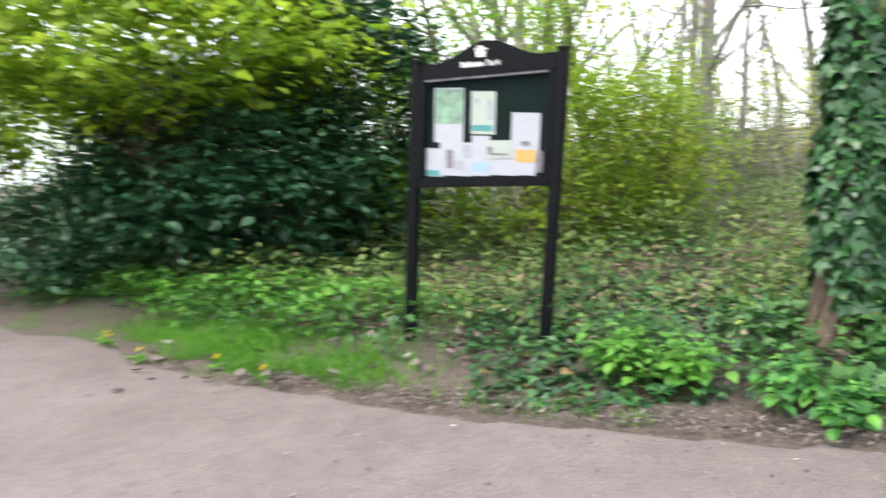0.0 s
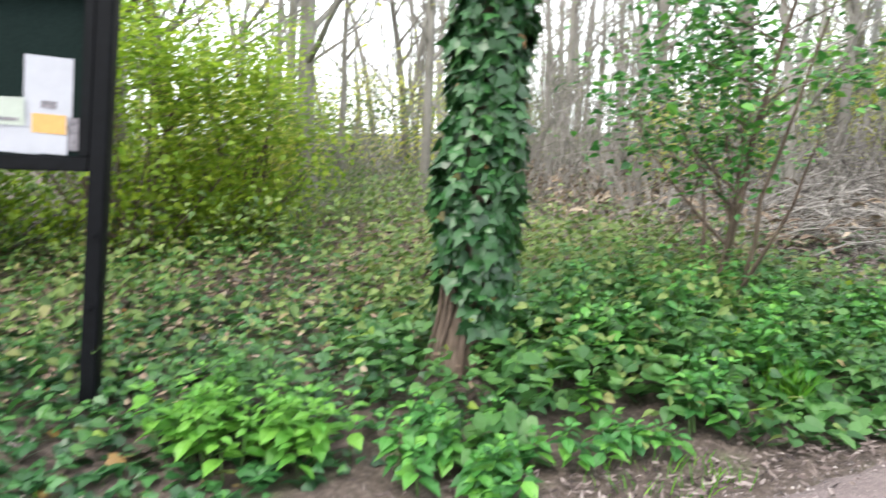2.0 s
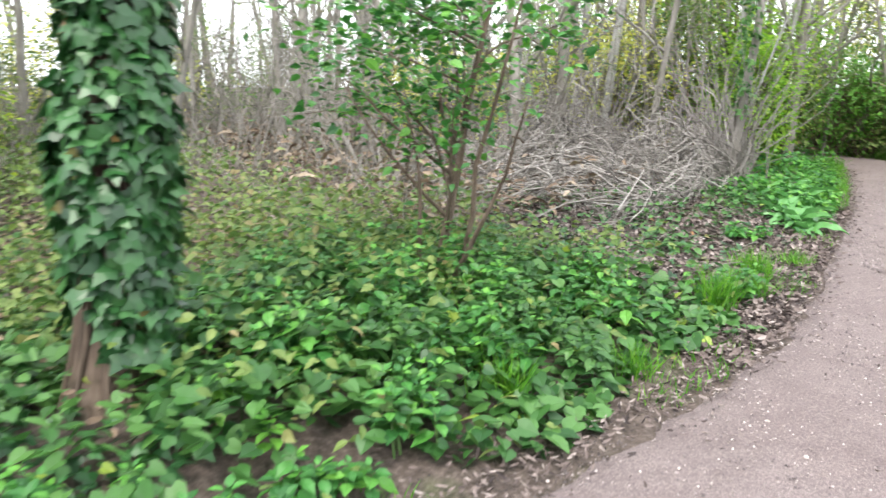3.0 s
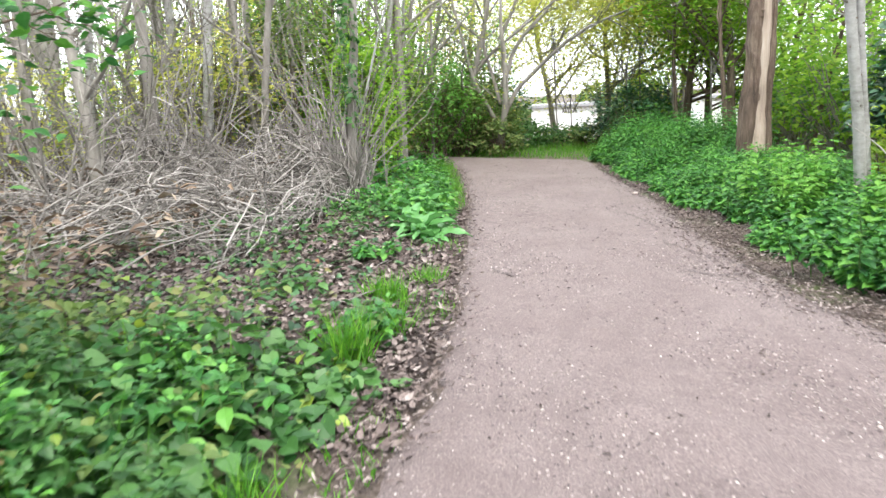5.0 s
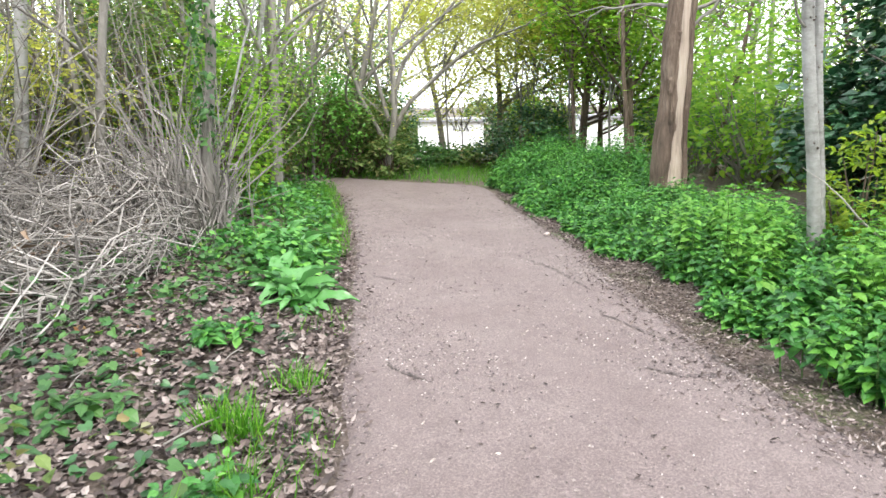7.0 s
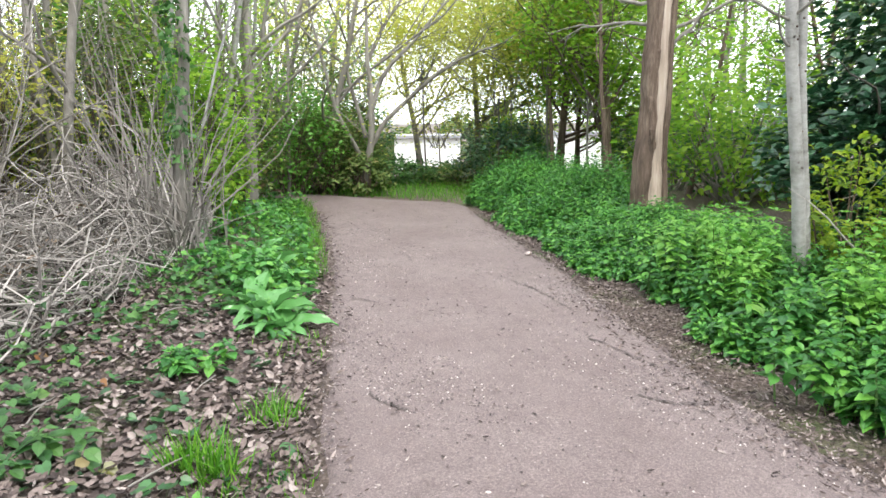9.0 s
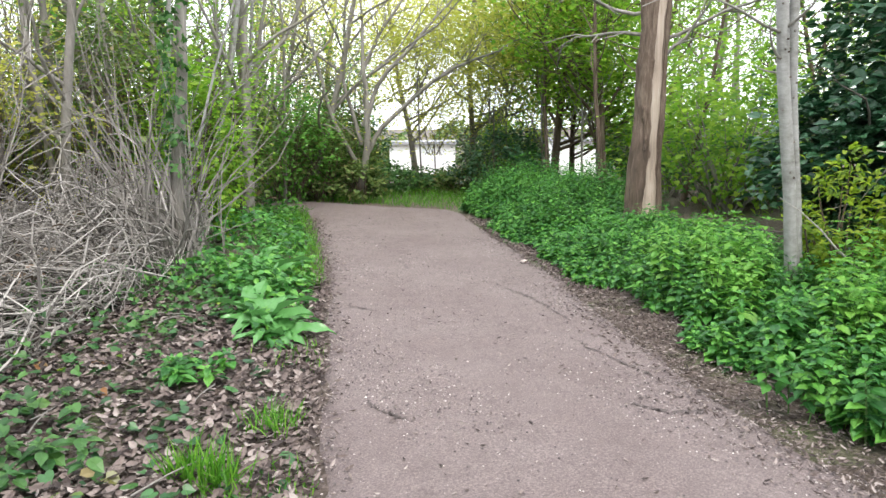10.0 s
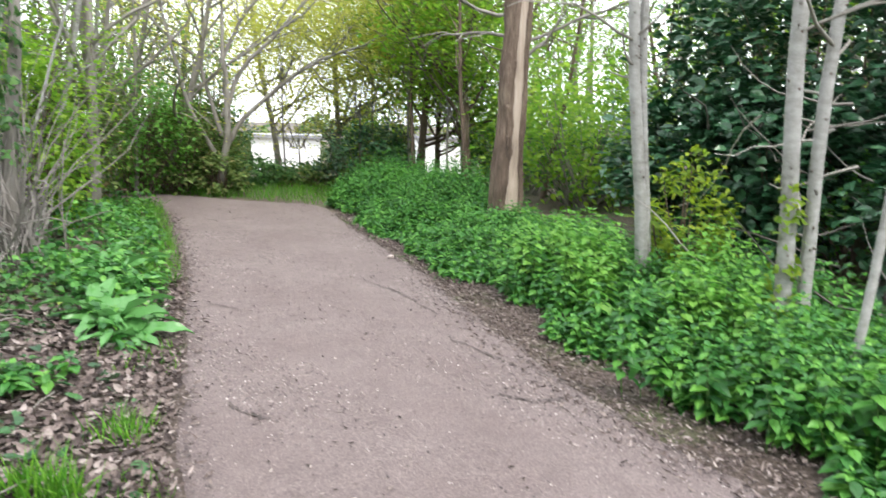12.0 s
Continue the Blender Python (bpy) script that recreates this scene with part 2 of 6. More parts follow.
def thing(name, label, category, x, y, z=0.0, group="", turn=0.0):
    ob = new(name)
    ob.empty_display_size = 0.1
    ob.matrix_basis = pose(x, y, z, 0, 0, turn)
    return tagged(ob, label, category, group)


def part(name, me, parent, label=""):
    ob = new(name, me)
    ob.parent = parent
    return tagged(ob, label)


def stuff(name, me, label, category):
    return tagged(new(name, me), label, category, kind="stuff")


def bm_part(name, bm, mat, parent=None, label=""):
    me = bpy.data.meshes.new(name)
    bm.to_mesh(me)
    bm.free()
    me.materials.append(mat)
    ob = new(name, me)
    if parent:
        ob.parent = parent
    return tagged(ob, label)


def block(sx, sy, sz, x, y, z, bevel=0.006):
    bm = bmesh.new()
    bmesh.ops.create_cube(bm, size=1)
    bmesh.ops.transform(bm, matrix=Matrix.Translation((x, y, z)) @ Matrix.Diagonal((sx, sy, sz, 1)), verts=bm.verts)
    if bevel:
        bmesh.ops.bevel(bm, geom=bm.edges[:], offset=bevel, segments=2, affect="EDGES")
    return bm


def unit(a):
    return a / np.maximum(np.linalg.norm(a, axis=-1, keepdims=True), 1e-9)


def tubes(branches, sides=5):
    """Round tapering limbs along lists of points with radii, as triangles."""
    Vs, Fs, base = [], [], 0
    ang = np.arange(sides) * 2 * np.pi / sides
    for P, R in branches:
        P, R = np.asarray(P, float), np.asarray(R, float)
        T = unit(np.gradient(P, axis=0))
        ref = np.array([0.31, 0.95, 0.05]) if abs(T[0][2]) > 0.6 else np.array([0.05, 0.1, 1.0])
        A = unit(np.cross(T, ref))
        B = np.cross(T, A)
        ring = P[:, None] + R[:, None, None] * (np.cos(ang)[None, :, None] * A[:, None] + np.sin(ang)[None, :, None] * B[:, None])
        n = len(P)
        Vs.append(ring.reshape(-1, 3))
        i = np.arange(n - 1)[:, None] * sides
        j = np.arange(sides)[None]
        k = (j + 1) % sides
        a, b, c, d = i + j, i + k, i + sides + k, i + sides + j
        f = np.concatenate([np.stack([a, b, c], -1).reshape(-1, 3), np.stack([a, c, d], -1).reshape(-1, 3)])
        Fs.append(f + base)
        base += n * sides
    return np.concatenate(Vs), np.concatenate(Fs)


OVATE = (np.array([(0, 0, 0), (0, 0.5, -0.02), (0, 1, -0.16), (-0.27, 0.22, 0.06), (-0.3, 0.55, 0.05), (0.27, 0.22, 0.06), (0.3, 0.55, 0.05)], float),
         np.array([(0, 1, 3), (1, 4, 3), (1, 2, 4), (0, 5, 1), (1, 5, 6), (1, 6, 2)]))
SMALL = (np.array([(0, 0, 0), (-0.3, 0.45, 0.06), (0, 1, -0.1), (0.3, 0.45, 0.06)], float), np.array([(0, 2, 1), (0, 3, 2)]))
IVY_SHAPE = (np.array([(0, 0.32, 0.03), (0, 0, 0), (-0.36, -0.1, -0.02), (-0.52, 0.3, -0.04), (-0.27, 0.46, 0), (0, 1, -0.1), (0.27, 0.46, 0), (0.52, 0.3, -0.04), (0.36, -0.1, -0.02)], float),
             np.array([(0, 2, 1), (0, 3, 2), (0, 4, 3), (0, 5, 4), (0, 6, 5), (0, 7, 6), (0, 8, 7), (0, 1, 8)]))
HEART = (np.array([(0, 0.35, -0.03), (0, 0.08, 0), (-0.26, -0.06, 0.05), (-0.46, 0.2, 0.07), (-0.4, 0.52, 0.04), (0, 1, -0.12), (0.4, 0.52, 0.04), (0.46, 0.2, 0.07), (0.26, -0.06, 0.05)], float),
         IVY_SHAPE[1])
CURLED = (np.array([(0, 0, 0.1), (0, 0.5, 0), (0, 1, 0.22), (-0.3, 0.25, 0.14), (-0.28, 0.65, 0.16), (0.3, 0.25, 0.05), (0.28, 0.65, 0.1)], float), OVATE[1])
LONG = (np.array([(0, 0, 0), (0, 0.35, 0.1), (0, 0.7, 0.06), (0, 1, -0.12), (-0.14, 0.12, 0.02), (-0.2, 0.4, 0.16), (-0.13, 0.75, 0.1), (0.14, 0.12, 0.02), (0.2, 0.4, 0.16), (0.13, 0.75, 0.1)], float),
        np.array([(0, 1, 4), (1, 5, 4), (1, 2, 5), (2, 6, 5), (2, 3, 6), (0, 7, 1), (1, 7, 8), (1, 8, 2), (2, 8, 9), (2, 9, 3)]))
BLADE = (np.array([(-0.5, 0, 0), (0.5, 0, 0), (-0.4, 0.5, 0.04), (0.4, 0.5, 0.04), (0, 1, 0.28)], float), np.array([(0, 1, 3), (0, 3, 2), (2, 3, 4)]))


def spread(shape, at, along, normal, size, width=1.0):
    """Copies of a small leaf shape: where each starts, the way it points, the way it faces, its length."""
    V0, F0 = shape
    at, y = np.asarray(at, float), unit(np.asarray(along, float))
    z = unit(normal - (normal * y).sum(-1, keepdims=True) * y)
    x = np.cross(y, z)
    s = np.broadcast_to(np.asarray(size, float), len(at))[:, None, None]
    w = np.broadcast_to(np.asarray(width, float), len(at))[:, None, None]
    V = at[:, None] + s * (w * V0[None, :, :1] * x[:, None] + V0[None, :, 1:2] * y[:, None] + V0[None, :, 2:] * z[:, None])
    F = F0[None] + (np.arange(len(at)) * len(V0))[:, None, None]
    return V.reshape(-1, 3), F.reshape(-1, 3)


def joined(pieces):
    Vs, Fs, b = [], [], 0
    for V, F in pieces:
        Vs.append(V), Fs.append(F + b)
        b += len(V)
    return np.concatenate(Vs), np.concatenate(Fs)


def flat_way(n, droop=0.0, r=rng):
    a = r.uniform(0, 2 * np.pi, n)
    return np.stack([np.cos(a), np.sin(a), r.normal(-droop, 0.25, n)], -1)


def up_normal(n, tilt=0.35, r=rng):
    return unit(np.stack([r.normal(0, tilt, n), r.normal(0, tilt, n), np.ones(n)], -1))


# ---- plan of the path and lie of the land ----
LEFT = [(-9.0, -13.0), (-5.3, -9.3), (-4.55, -7.85), (-3.5, -7.0), (-2.75, -5.95), (-2.35, -5.2), (-1.9, -4.6), (-1.58, -3.8), (-1.22, -3.0), (-0.95, -2.2), (-0.69, -1.3),
        (-0.61, -0.4), (-0.48, 0.6), (-0.46, 1.6), (-0.56, 2.6), (-0.72, 3.7), (-0.93, 5.2), (-1.13, 6.5), (-1.38, 8.0), (-1.8, 10.0), (-2.5, 13.0), (-4.2, 13.6), (-8.0, 15.4), (-14.0, 19.0)]
RIGHT = [(1.0, -16.0), (2.6, -12.0), (3.6, -9.5), (4.0, -8.0), (4.1, -6.8), (4.0, -5.8), (3.8, -4.9), (3.55, -4.0), (3.3, -3.1), (3.05, -2.2),
         (2.85, -1.2), (2.65, -0.2), (2.45, 0.8), (2.25, 1.7), (1.98, 2.6), (1.64, 3.6), (1.46, 4.9), (1.32, 6.3), (1.18, 7.5), (0.85, 9.5), (0.36, 13.3), (-1.0, 14.0), (-6.5, 17.4), (-12.5, 21.5)]


def smooth_line(pts, n):
    p = np.array(pts)
    s = np.arange(len(p))
    t = np.linspace(0, len(p) - 1, n)
    q = np.stack([np.interp(t, s, p[:, k]) for k in (0, 1)], -1)
    k = np.ones(5) / 5
    for c in (0, 1):
        e = np.pad(q[:, c], 2, mode="edge")
        q[:, c] = np.convolve(e, k, "valid")
    return q


L_LINE, R_LINE = smooth_line(LEFT, 240), smooth_line(RIGHT, 240)
MID_L = np.array([p for p in LEFT if p[1] > -9.5 and p[1] < 13.1])
MID_R = np.array([p for p in RIGHT if p[1] > -9.6 and p[1] < 13.4])


def left_x(y):
    return np.interp(y, MID_L[:, 1], MID_L[:, 0])


def right_x(y):
    return np.interp(y, MID_R[:, 1], MID_R[:, 0])


def land(x, y):
    """Height of the ground: level path, gently rising banks, falling away beyond the bend."""
    x, y = np.asarray(x, float), np.asarray(y, float)
    dl, dr = np.clip(left_x(y) - x, 0, 9), np.clip(x - right_x(y), 0, 9)
    fade = np.clip((15.5 - y) / 2.5, 0, 1)
    bank = (0.03 * dl + 0.05 * np.clip(dl - 0.3, 0, 0.8) + 0.03 * dr + 0.06 * np.clip(dr - 0.2, 0, 1)) * fade
    rough = 0.03 * (np.sin(1.9 * x + 0.7 * y) * np.cos(1.3 * y - 0.6 * x) + 0.6 * np.sin(4.1 * x - 2.3 * y)) * np.clip((dl + dr) * 1.2, 0, 1) * fade
    return bank + rough - 0.05 * np.clip(y - 17, 0, 40)


def build_ground():
    core = np.linspace(-24, 24, 161)
    xs = np.concatenate([[-2000, -600, -200, -80, -45, -32], core, [32, 45, 80, 200, 600, 2000]])
    ys = np.concatenate([[-2000, -600, -200, -80, -40, -28], np.linspace(-20, 28, 161), [36, 46, 60, 90, 200, 600, 2000]])
    X, Y = np.meshgrid(xs, ys)
    Z = land(X, Y) - 0.014
    V = np.stack([X, Y, Z], -1).reshape(-1, 3)
    n = len(xs)
    i, j = np.meshgrid(np.arange(len(ys) - 1), np.arange(n - 1), indexing="ij")
    a = i * n + j
    F = np.stack([a, a + 1, a + n + 1, a + n], -1).reshape(-1, 4)
    tagged(new("ground", mesh("ground", V, F, SOIL, True)), "brown woodland soil with moss", "ground", kind="structure")


def build_path():
    n, c = len(L_LINE), 21
    s = np.linspace(0, 1, c)
    wob = np.interp(np.arange(n), np.arange(0, n, 2), rng.normal(0, 0.05, len(range(0, n, 2))))
    P = L_LINE[:, None] * (1 - s)[None, :, None] + R_LINE[:, None] * s[None, :, None]
    P[:, 0, 0] += wob
    P[:, -1, 0] += np.roll(wob, 7)
    Z = 0.012 + 0.03 * (1 - (2 * s - 1) ** 4)[None] + 0.004 * np.sin(P[..., 0] * 5 + P[..., 1] * 3)
    Z = Z - 0.05 * np.clip(P[..., 1] - 17, 0, 40)
    Z[:, 0], Z[:, -1] = Z[:, 0] - 0.05, Z[:, -1] - 0.05
    V = np.concatenate([P, Z[..., None]], -1).reshape(-1, 3)
    i, j = np.meshgrid(np.arange(n - 1), np.arange(c - 1), indexing="ij")
    a = i * c + j
    F = np.stack([a, a + 1, a + c + 1, a + c], -1).reshape(-1, 4)
    tagged(new("path", mesh("path", V, F, PATH_GRIT, True)), "pinkish grey gritty tarmac footpath", "path", kind="structure")


build_ground()
build_path()


# ---- noticeboard ----
def sheet(name, parent, u0, u1, z0, z1, mat, depth, label="", tilt=0.0):
    bm = block(u1 - u0, 0.0016, z1 - z0, 0, 0, 0, 0)
    ob = bm_part(name, bm, mat, parent, label)
    ob.matrix_basis = pose((u0 + u1) / 2, -depth, (z0 + z1) / 2, 0, tilt, 0)
    return ob


def noticeboard():
    ob = thing("noticeboard", "black painted park noticeboard on two leaning posts, pinned with papers", "noticeboard", -3.07, -4.15)
    ob.matrix_basis = pose(-3.07, -4.15, 0.02, 0, 0, 64.9) @ pose(0, 0, 0, 0, 2.1, 0)
    rack = 5.1  # the posts lean further over than the rails
    for u in (-0.58, 0.58):
        post = bm_part("post", block(0.08, 0.085, 2.38, 0, 0, 1.05, 0.008), BLACK_PAINT, ob)
        post.matrix_basis = pose(u, 0, 0, 0, rack, 0)
        bm_part("post_cap", block(0.095, 0.1, 0.022, 0, 0, 2.245, 0.008), BLACK_PAINT, post)
        for z in (0.62, 0.98):
            bm_part("bolt", block(0.026, 0.02, 0.026, 0, -0.05, z, 0.006), BLACK_PAINT, post)
    k = math.tan(radians(rack))

    def racked(bm):
        for v in bm.verts:
            v.co.x += k * v.co.z
        return bm

    bm_part("back_panel", racked(block(1.1, 0.03, 0.83, 0, 0.012, 1.74, 0.004)), FELT, ob, "dark green felt pin board")
    bm_part("bottom_rail", racked(block(1.08, 0.07, 0.07, 0, -0.005, 1.315, 0.008)), BLACK_PAINT, ob)
    bm_part("top_rail", racked(block(1.08, 0.075, 0.035, 0, -0.008, 2.115, 0.006)), BLACK_PAINT, ob)
    bm_part("inner_lip", racked(block(0.98, 0.02, 0.014, 0, -0.036, 2.088, 0.004)), DARK_PRINT, ob, "worn grey lip under the header")
    for u in (-0.515, 0.515):
        bm_part("side_rail", racked(block(0.05, 0.06, 0.74, u, -0.012, 1.724, 0.005)), BLACK_PAINT, ob)
    # arched header
    bm = bmesh.new()
    top = []
    for i in range(33):
        u = -0.535 + 1.07 * i / 32
        q = abs(u) / 0.535
        z = 2.215 + (0.13 * (1 + math.cos(math.pi * min(1, q / 0.8))) / 2 if q < 0.8 else 0.0)
        top.append((u, z))
    f = [bm.verts.new((u, -0.03, z)) for u, z in [(-0.535, 2.133), (0.535, 2.133)] + top[::-1]]
    face = bm.faces.new(f)
    ext = bmesh.ops.extrude_face_region(bm, geom=[face])
    bmesh.ops.translate(bm, verts=[v for v in ext["geom"] if isinstance(v, bmesh.types.BMVert)], vec=(0, 0.05, 0))
    bmesh.ops.recalc_face_normals(bm, faces=bm.faces)
    header = bm_part("header", racked(bm), BLACK_PAINT, ob)
    # emblem as plain shapes, the name as bars, one word legible
    e0 = k * 2.2
    for u, z, w, h in ((-0.04, 2.262, 0.075, 0.028), (-0.035, 2.287, 0.095, 0.012), (-0.04, 2.238, 0.07, 0.014), (-0.04, 2.304, 0.05, 0.012)):
        bm_part("emblem", block(w, 0.003, h, u + e0, -0.033, z, 0.001), WHITE_PAINT, header, "white painted emblem")
    for i in range(7):
        bm_part("letter_bar", block(0.017, 0.003, 0.042 if i in (0, 2) else 0.032, e0 - 0.19 + 0.026 * i, -0.033, 2.186 if i in (0, 2) else 2.181, 0.001), WHITE_PAINT, header)
    cu = bpy.data.curves.new("word", "FONT")
    cu.body, cu.size, cu.extrude = "Park", 0.064, 0.0015
    tmp = bpy.data.objects.new("word_source", cu)
    scene.collection.objects.link(tmp)
    me = bpy.data.meshes.new_from_object(tmp.evaluated_get(bpy.context.evaluated_depsgraph_get()))
    bpy.data.objects.remove(tmp)
    me.materials.append(WHITE_PAINT)
    word = part("lettering", me, header, "white painted lettering")
    word.matrix_basis = pose(e0, -0.034, 2.163, 90, 0, 0)

    # papers: edges along the board, measured from its middle, and heights
    def paper(name, u0, u1, z0, z1, mat, depth, label="", tilt=0.0):
        off = k * (z0 + z1) / 2
        return sheet(name, ob, u0 + off, u1 + off, z0, z1, mat, depth, label, tilt + rack * 0.7)

    f = 0.006
    p = paper("poster", -0.42, -0.175, 1.62, 2.03, PAPER, f, "white poster with a green map")
    sheet("map_print", p, -0.115, 0.115, -0.06, 0.195, MAP_GREEN, 0.002)
    p = paper("poster", -0.11, 0.085, 1.67, 1.985, CREAM, f, "pale poster with a teal band")
    sheet("band", p, -0.09, 0.08, -0.135, -0.09, TEAL, 0.002)
    sheet("photo", p, 0.03, 0.08, -0.05, 0.1, GREY_PRINT, 0.002)
    sheet("photo", p, -0.075, -0.03, 0.06, 0.11, GREY_PRINT, 0.002)
    p = paper("notice", 0.22, 0.44, 1.5, 1.81, PAPER, f, "plain white notice", 1.0)
    sheet("photo", p, -0.03, 0.04, -0.085, -0.05, DARK_PRINT, 0.002)
    p = paper("notice", -0.477, -0.33, 1.362, 1.58, PAPER, f)
    sheet("corner_print", p, -0.07, 0.05, -0.105, -0.06, TEAL, 0.002)
    p = paper("poster", -0.36, -0.09, 1.364, 1.62, PAPER, f + 0.003, "white poster with dark photographs")
    sheet("photo", p, -0.08, -0.02, -0.07, 0.07, DARK_PRINT, 0.002)
    sheet("photo", p, -0.01, 0.07, -0.08, -0.01, GREY_PRINT, 0.002)
    sheet("photo", p, 0.06, 0.13, 0.01, 0.11, GREY_PRINT, 0.002)
    p = paper("notice", -0.09, 0.06, 1.36, 1.66, PAPER, f + 0.006)
    sheet("band", p, -0.06, 0.07, -0.12, -0.05, BLUE, 0.002)
    paper("notice", 0.05, 0.3, 1.36, 1.53, PAPER, f + 0.004)
    p = paper("notice", 0.03, 0.23, 1.49, 1.62, CREAM, f + 0.009, "cream card with a dark drawing", -2)
    sheet("photo", p, -0.09, -0.05, -0.04, 0.02, DARK_PRINT, 0.002)
    sheet("photo", p, -0.05, 0.07, -0.045, -0.03, DARK_PRINT, 0.002)
    p = paper("notice", 0.255, 0.427, 1.358, 1.55, PAPER, f + 0.009)
    sheet("band", p, -0.075, 0.08, 0.0, 0.09, ORANGE, 0.002, "orange printed block")
    paper("leaflet", 0.43, 0.475, 1.375, 1.53, DARK_PRINT, f + 0.004, "narrow dark maroon leaflet")


noticeboard()


# ---- trees ----
def limb(r, p, d, length, r0, r1, n=7, wander=0.16, up=0.1):
    pts, rad = [np.array(p, float)], [r0]
    d = unit(np.array(d, float))
    for k in range(1, n):
        d = unit(d + r.normal(0, wander, 3) + np.array([0, 0, up]))
        pts.append(pts[-1] + d * length / (n - 1))
        rad.append(r0 + (r1 - r0) * k / (n - 1))
    return np.array(pts), np.array(rad)


def grow(seed, height, r0, lean=(0, 0), first=0.3, n1=14, n2=5, n3=3, reach=0.35, angle=0.8, thin=0.02):
    """Trunk, limbs and twigs of one tree standing at the origin, and the twig ends."""
    r = np.random.default_rng(seed)
    trunk = limb(r, (0, 0, -0.15), (lean[0], lean[1], 1), height, r0, r0 * 0.18, 14, 0.045, 0.03)
    trunk[1][0] *= 1.5
    trunk[1][1] *= 1.1
    big, small, tips = [], [], []
    for k in range(n1):
        t = first + (0.98 - first) * (k + r.random()) / n1
        i = t * 13
        a = int(i)
        p = trunk[0][a] * (1 - i + a) + trunk[0][min(a + 1, 13)] * (i - a)
        rad = np.interp(i, np.arange(14), trunk[1])
        az = r.uniform(0, 6.283)
        d = (math.cos(az) * angle, math.sin(az) * angle, r.uniform(0.3, 0.9))
        L = height * reach * r.uniform(0.6, 1.1) * (1.15 - 0.7 * t)
        b = limb(r, p, d, L, rad * 0.5, max(rad * 0.12, 0.004), 7, 0.14, 0.06)
        big.append(b)
        for _ in range(n2):
            j = r.integers(2, 7)
            d2 = unit(b[0][j] - b[0][j - 1]) + r.normal(0, 0.55, 3)
            s = limb(r, b[0][j], d2, L * r.uniform(0.25, 0.55), max(b[1][j] * 0.6, 0.004), 0.0025, 5, 0.2, 0.05)
            small.append(s)
            tips += [(s[0][-1]), (s[0][2])]
            for _ in range(n3):
                q = r.integers(1, 5)
                w = limb(r, s[0][q], unit(s[0][q] - s[0][q - 1]) + r.normal(0, 0.7, 3), L * r.uniform(0.12, 0.3), 0.0035, 0.0015, 4, 0.2, 0.02)
                small.append(w)
                tips.append(w[0][-1])
    return trunk, big, small, np.array(tips)


def leafy(seed, tips, per, blur, size, shape=SMALL, droop=0.15, flat=0.5):
    r = np.random.default_rng(seed)
    at = np.repeat(tips, per, 0) + r.normal(0, blur, (len(tips) * per, 3)) * np.array([1, 1, flat])
    return spread(shape, at, flat_way(len(at), droop, r), up_normal(len(at), 0.5, r), size * r.uniform(0.6, 1.3, len(at)))


def tree(name, label, x, y, seed, height, r0, bark, leaf=None, per=0, blur=0.16, size=0.08, group="", shape=SMALL, z=None, **kw):
    ob = thing(name, label, "tree", x, y, float(land(x, y)) if z is None else z, group)
    trunk, big, small, tips = grow(seed, height, r0, **kw)
    part("trunk", mesh("trunk", *tubes([trunk], 12), bark, True), ob)
    if big:
        for b in big:
            part("limb", mesh("limb", *tubes([b], 6), bark, True), ob)
        part("twig_mass", mesh("twig_mass", *tubes(small, 3), bark), ob)["kind"] = "stuff"
    if leaf:
        part("crown", mesh("crown", *leafy(seed + 1, tips, per, blur, size, shape), leaf), ob)["kind"] = "stuff"
    return ob


def copies(ob, spots, seed, lo=0.8, hi=1.2):
    r = np.random.default_rng(seed)
    for x, y in spots:
        c = copy_thing(ob, pose(x, y, float(land(x, y)) - 0.02, r.normal(0, 2.5), r.normal(0, 2.5), r.uniform(0, 360)))
        s = r.uniform(lo, hi)
        c.scale = (s, s, s)


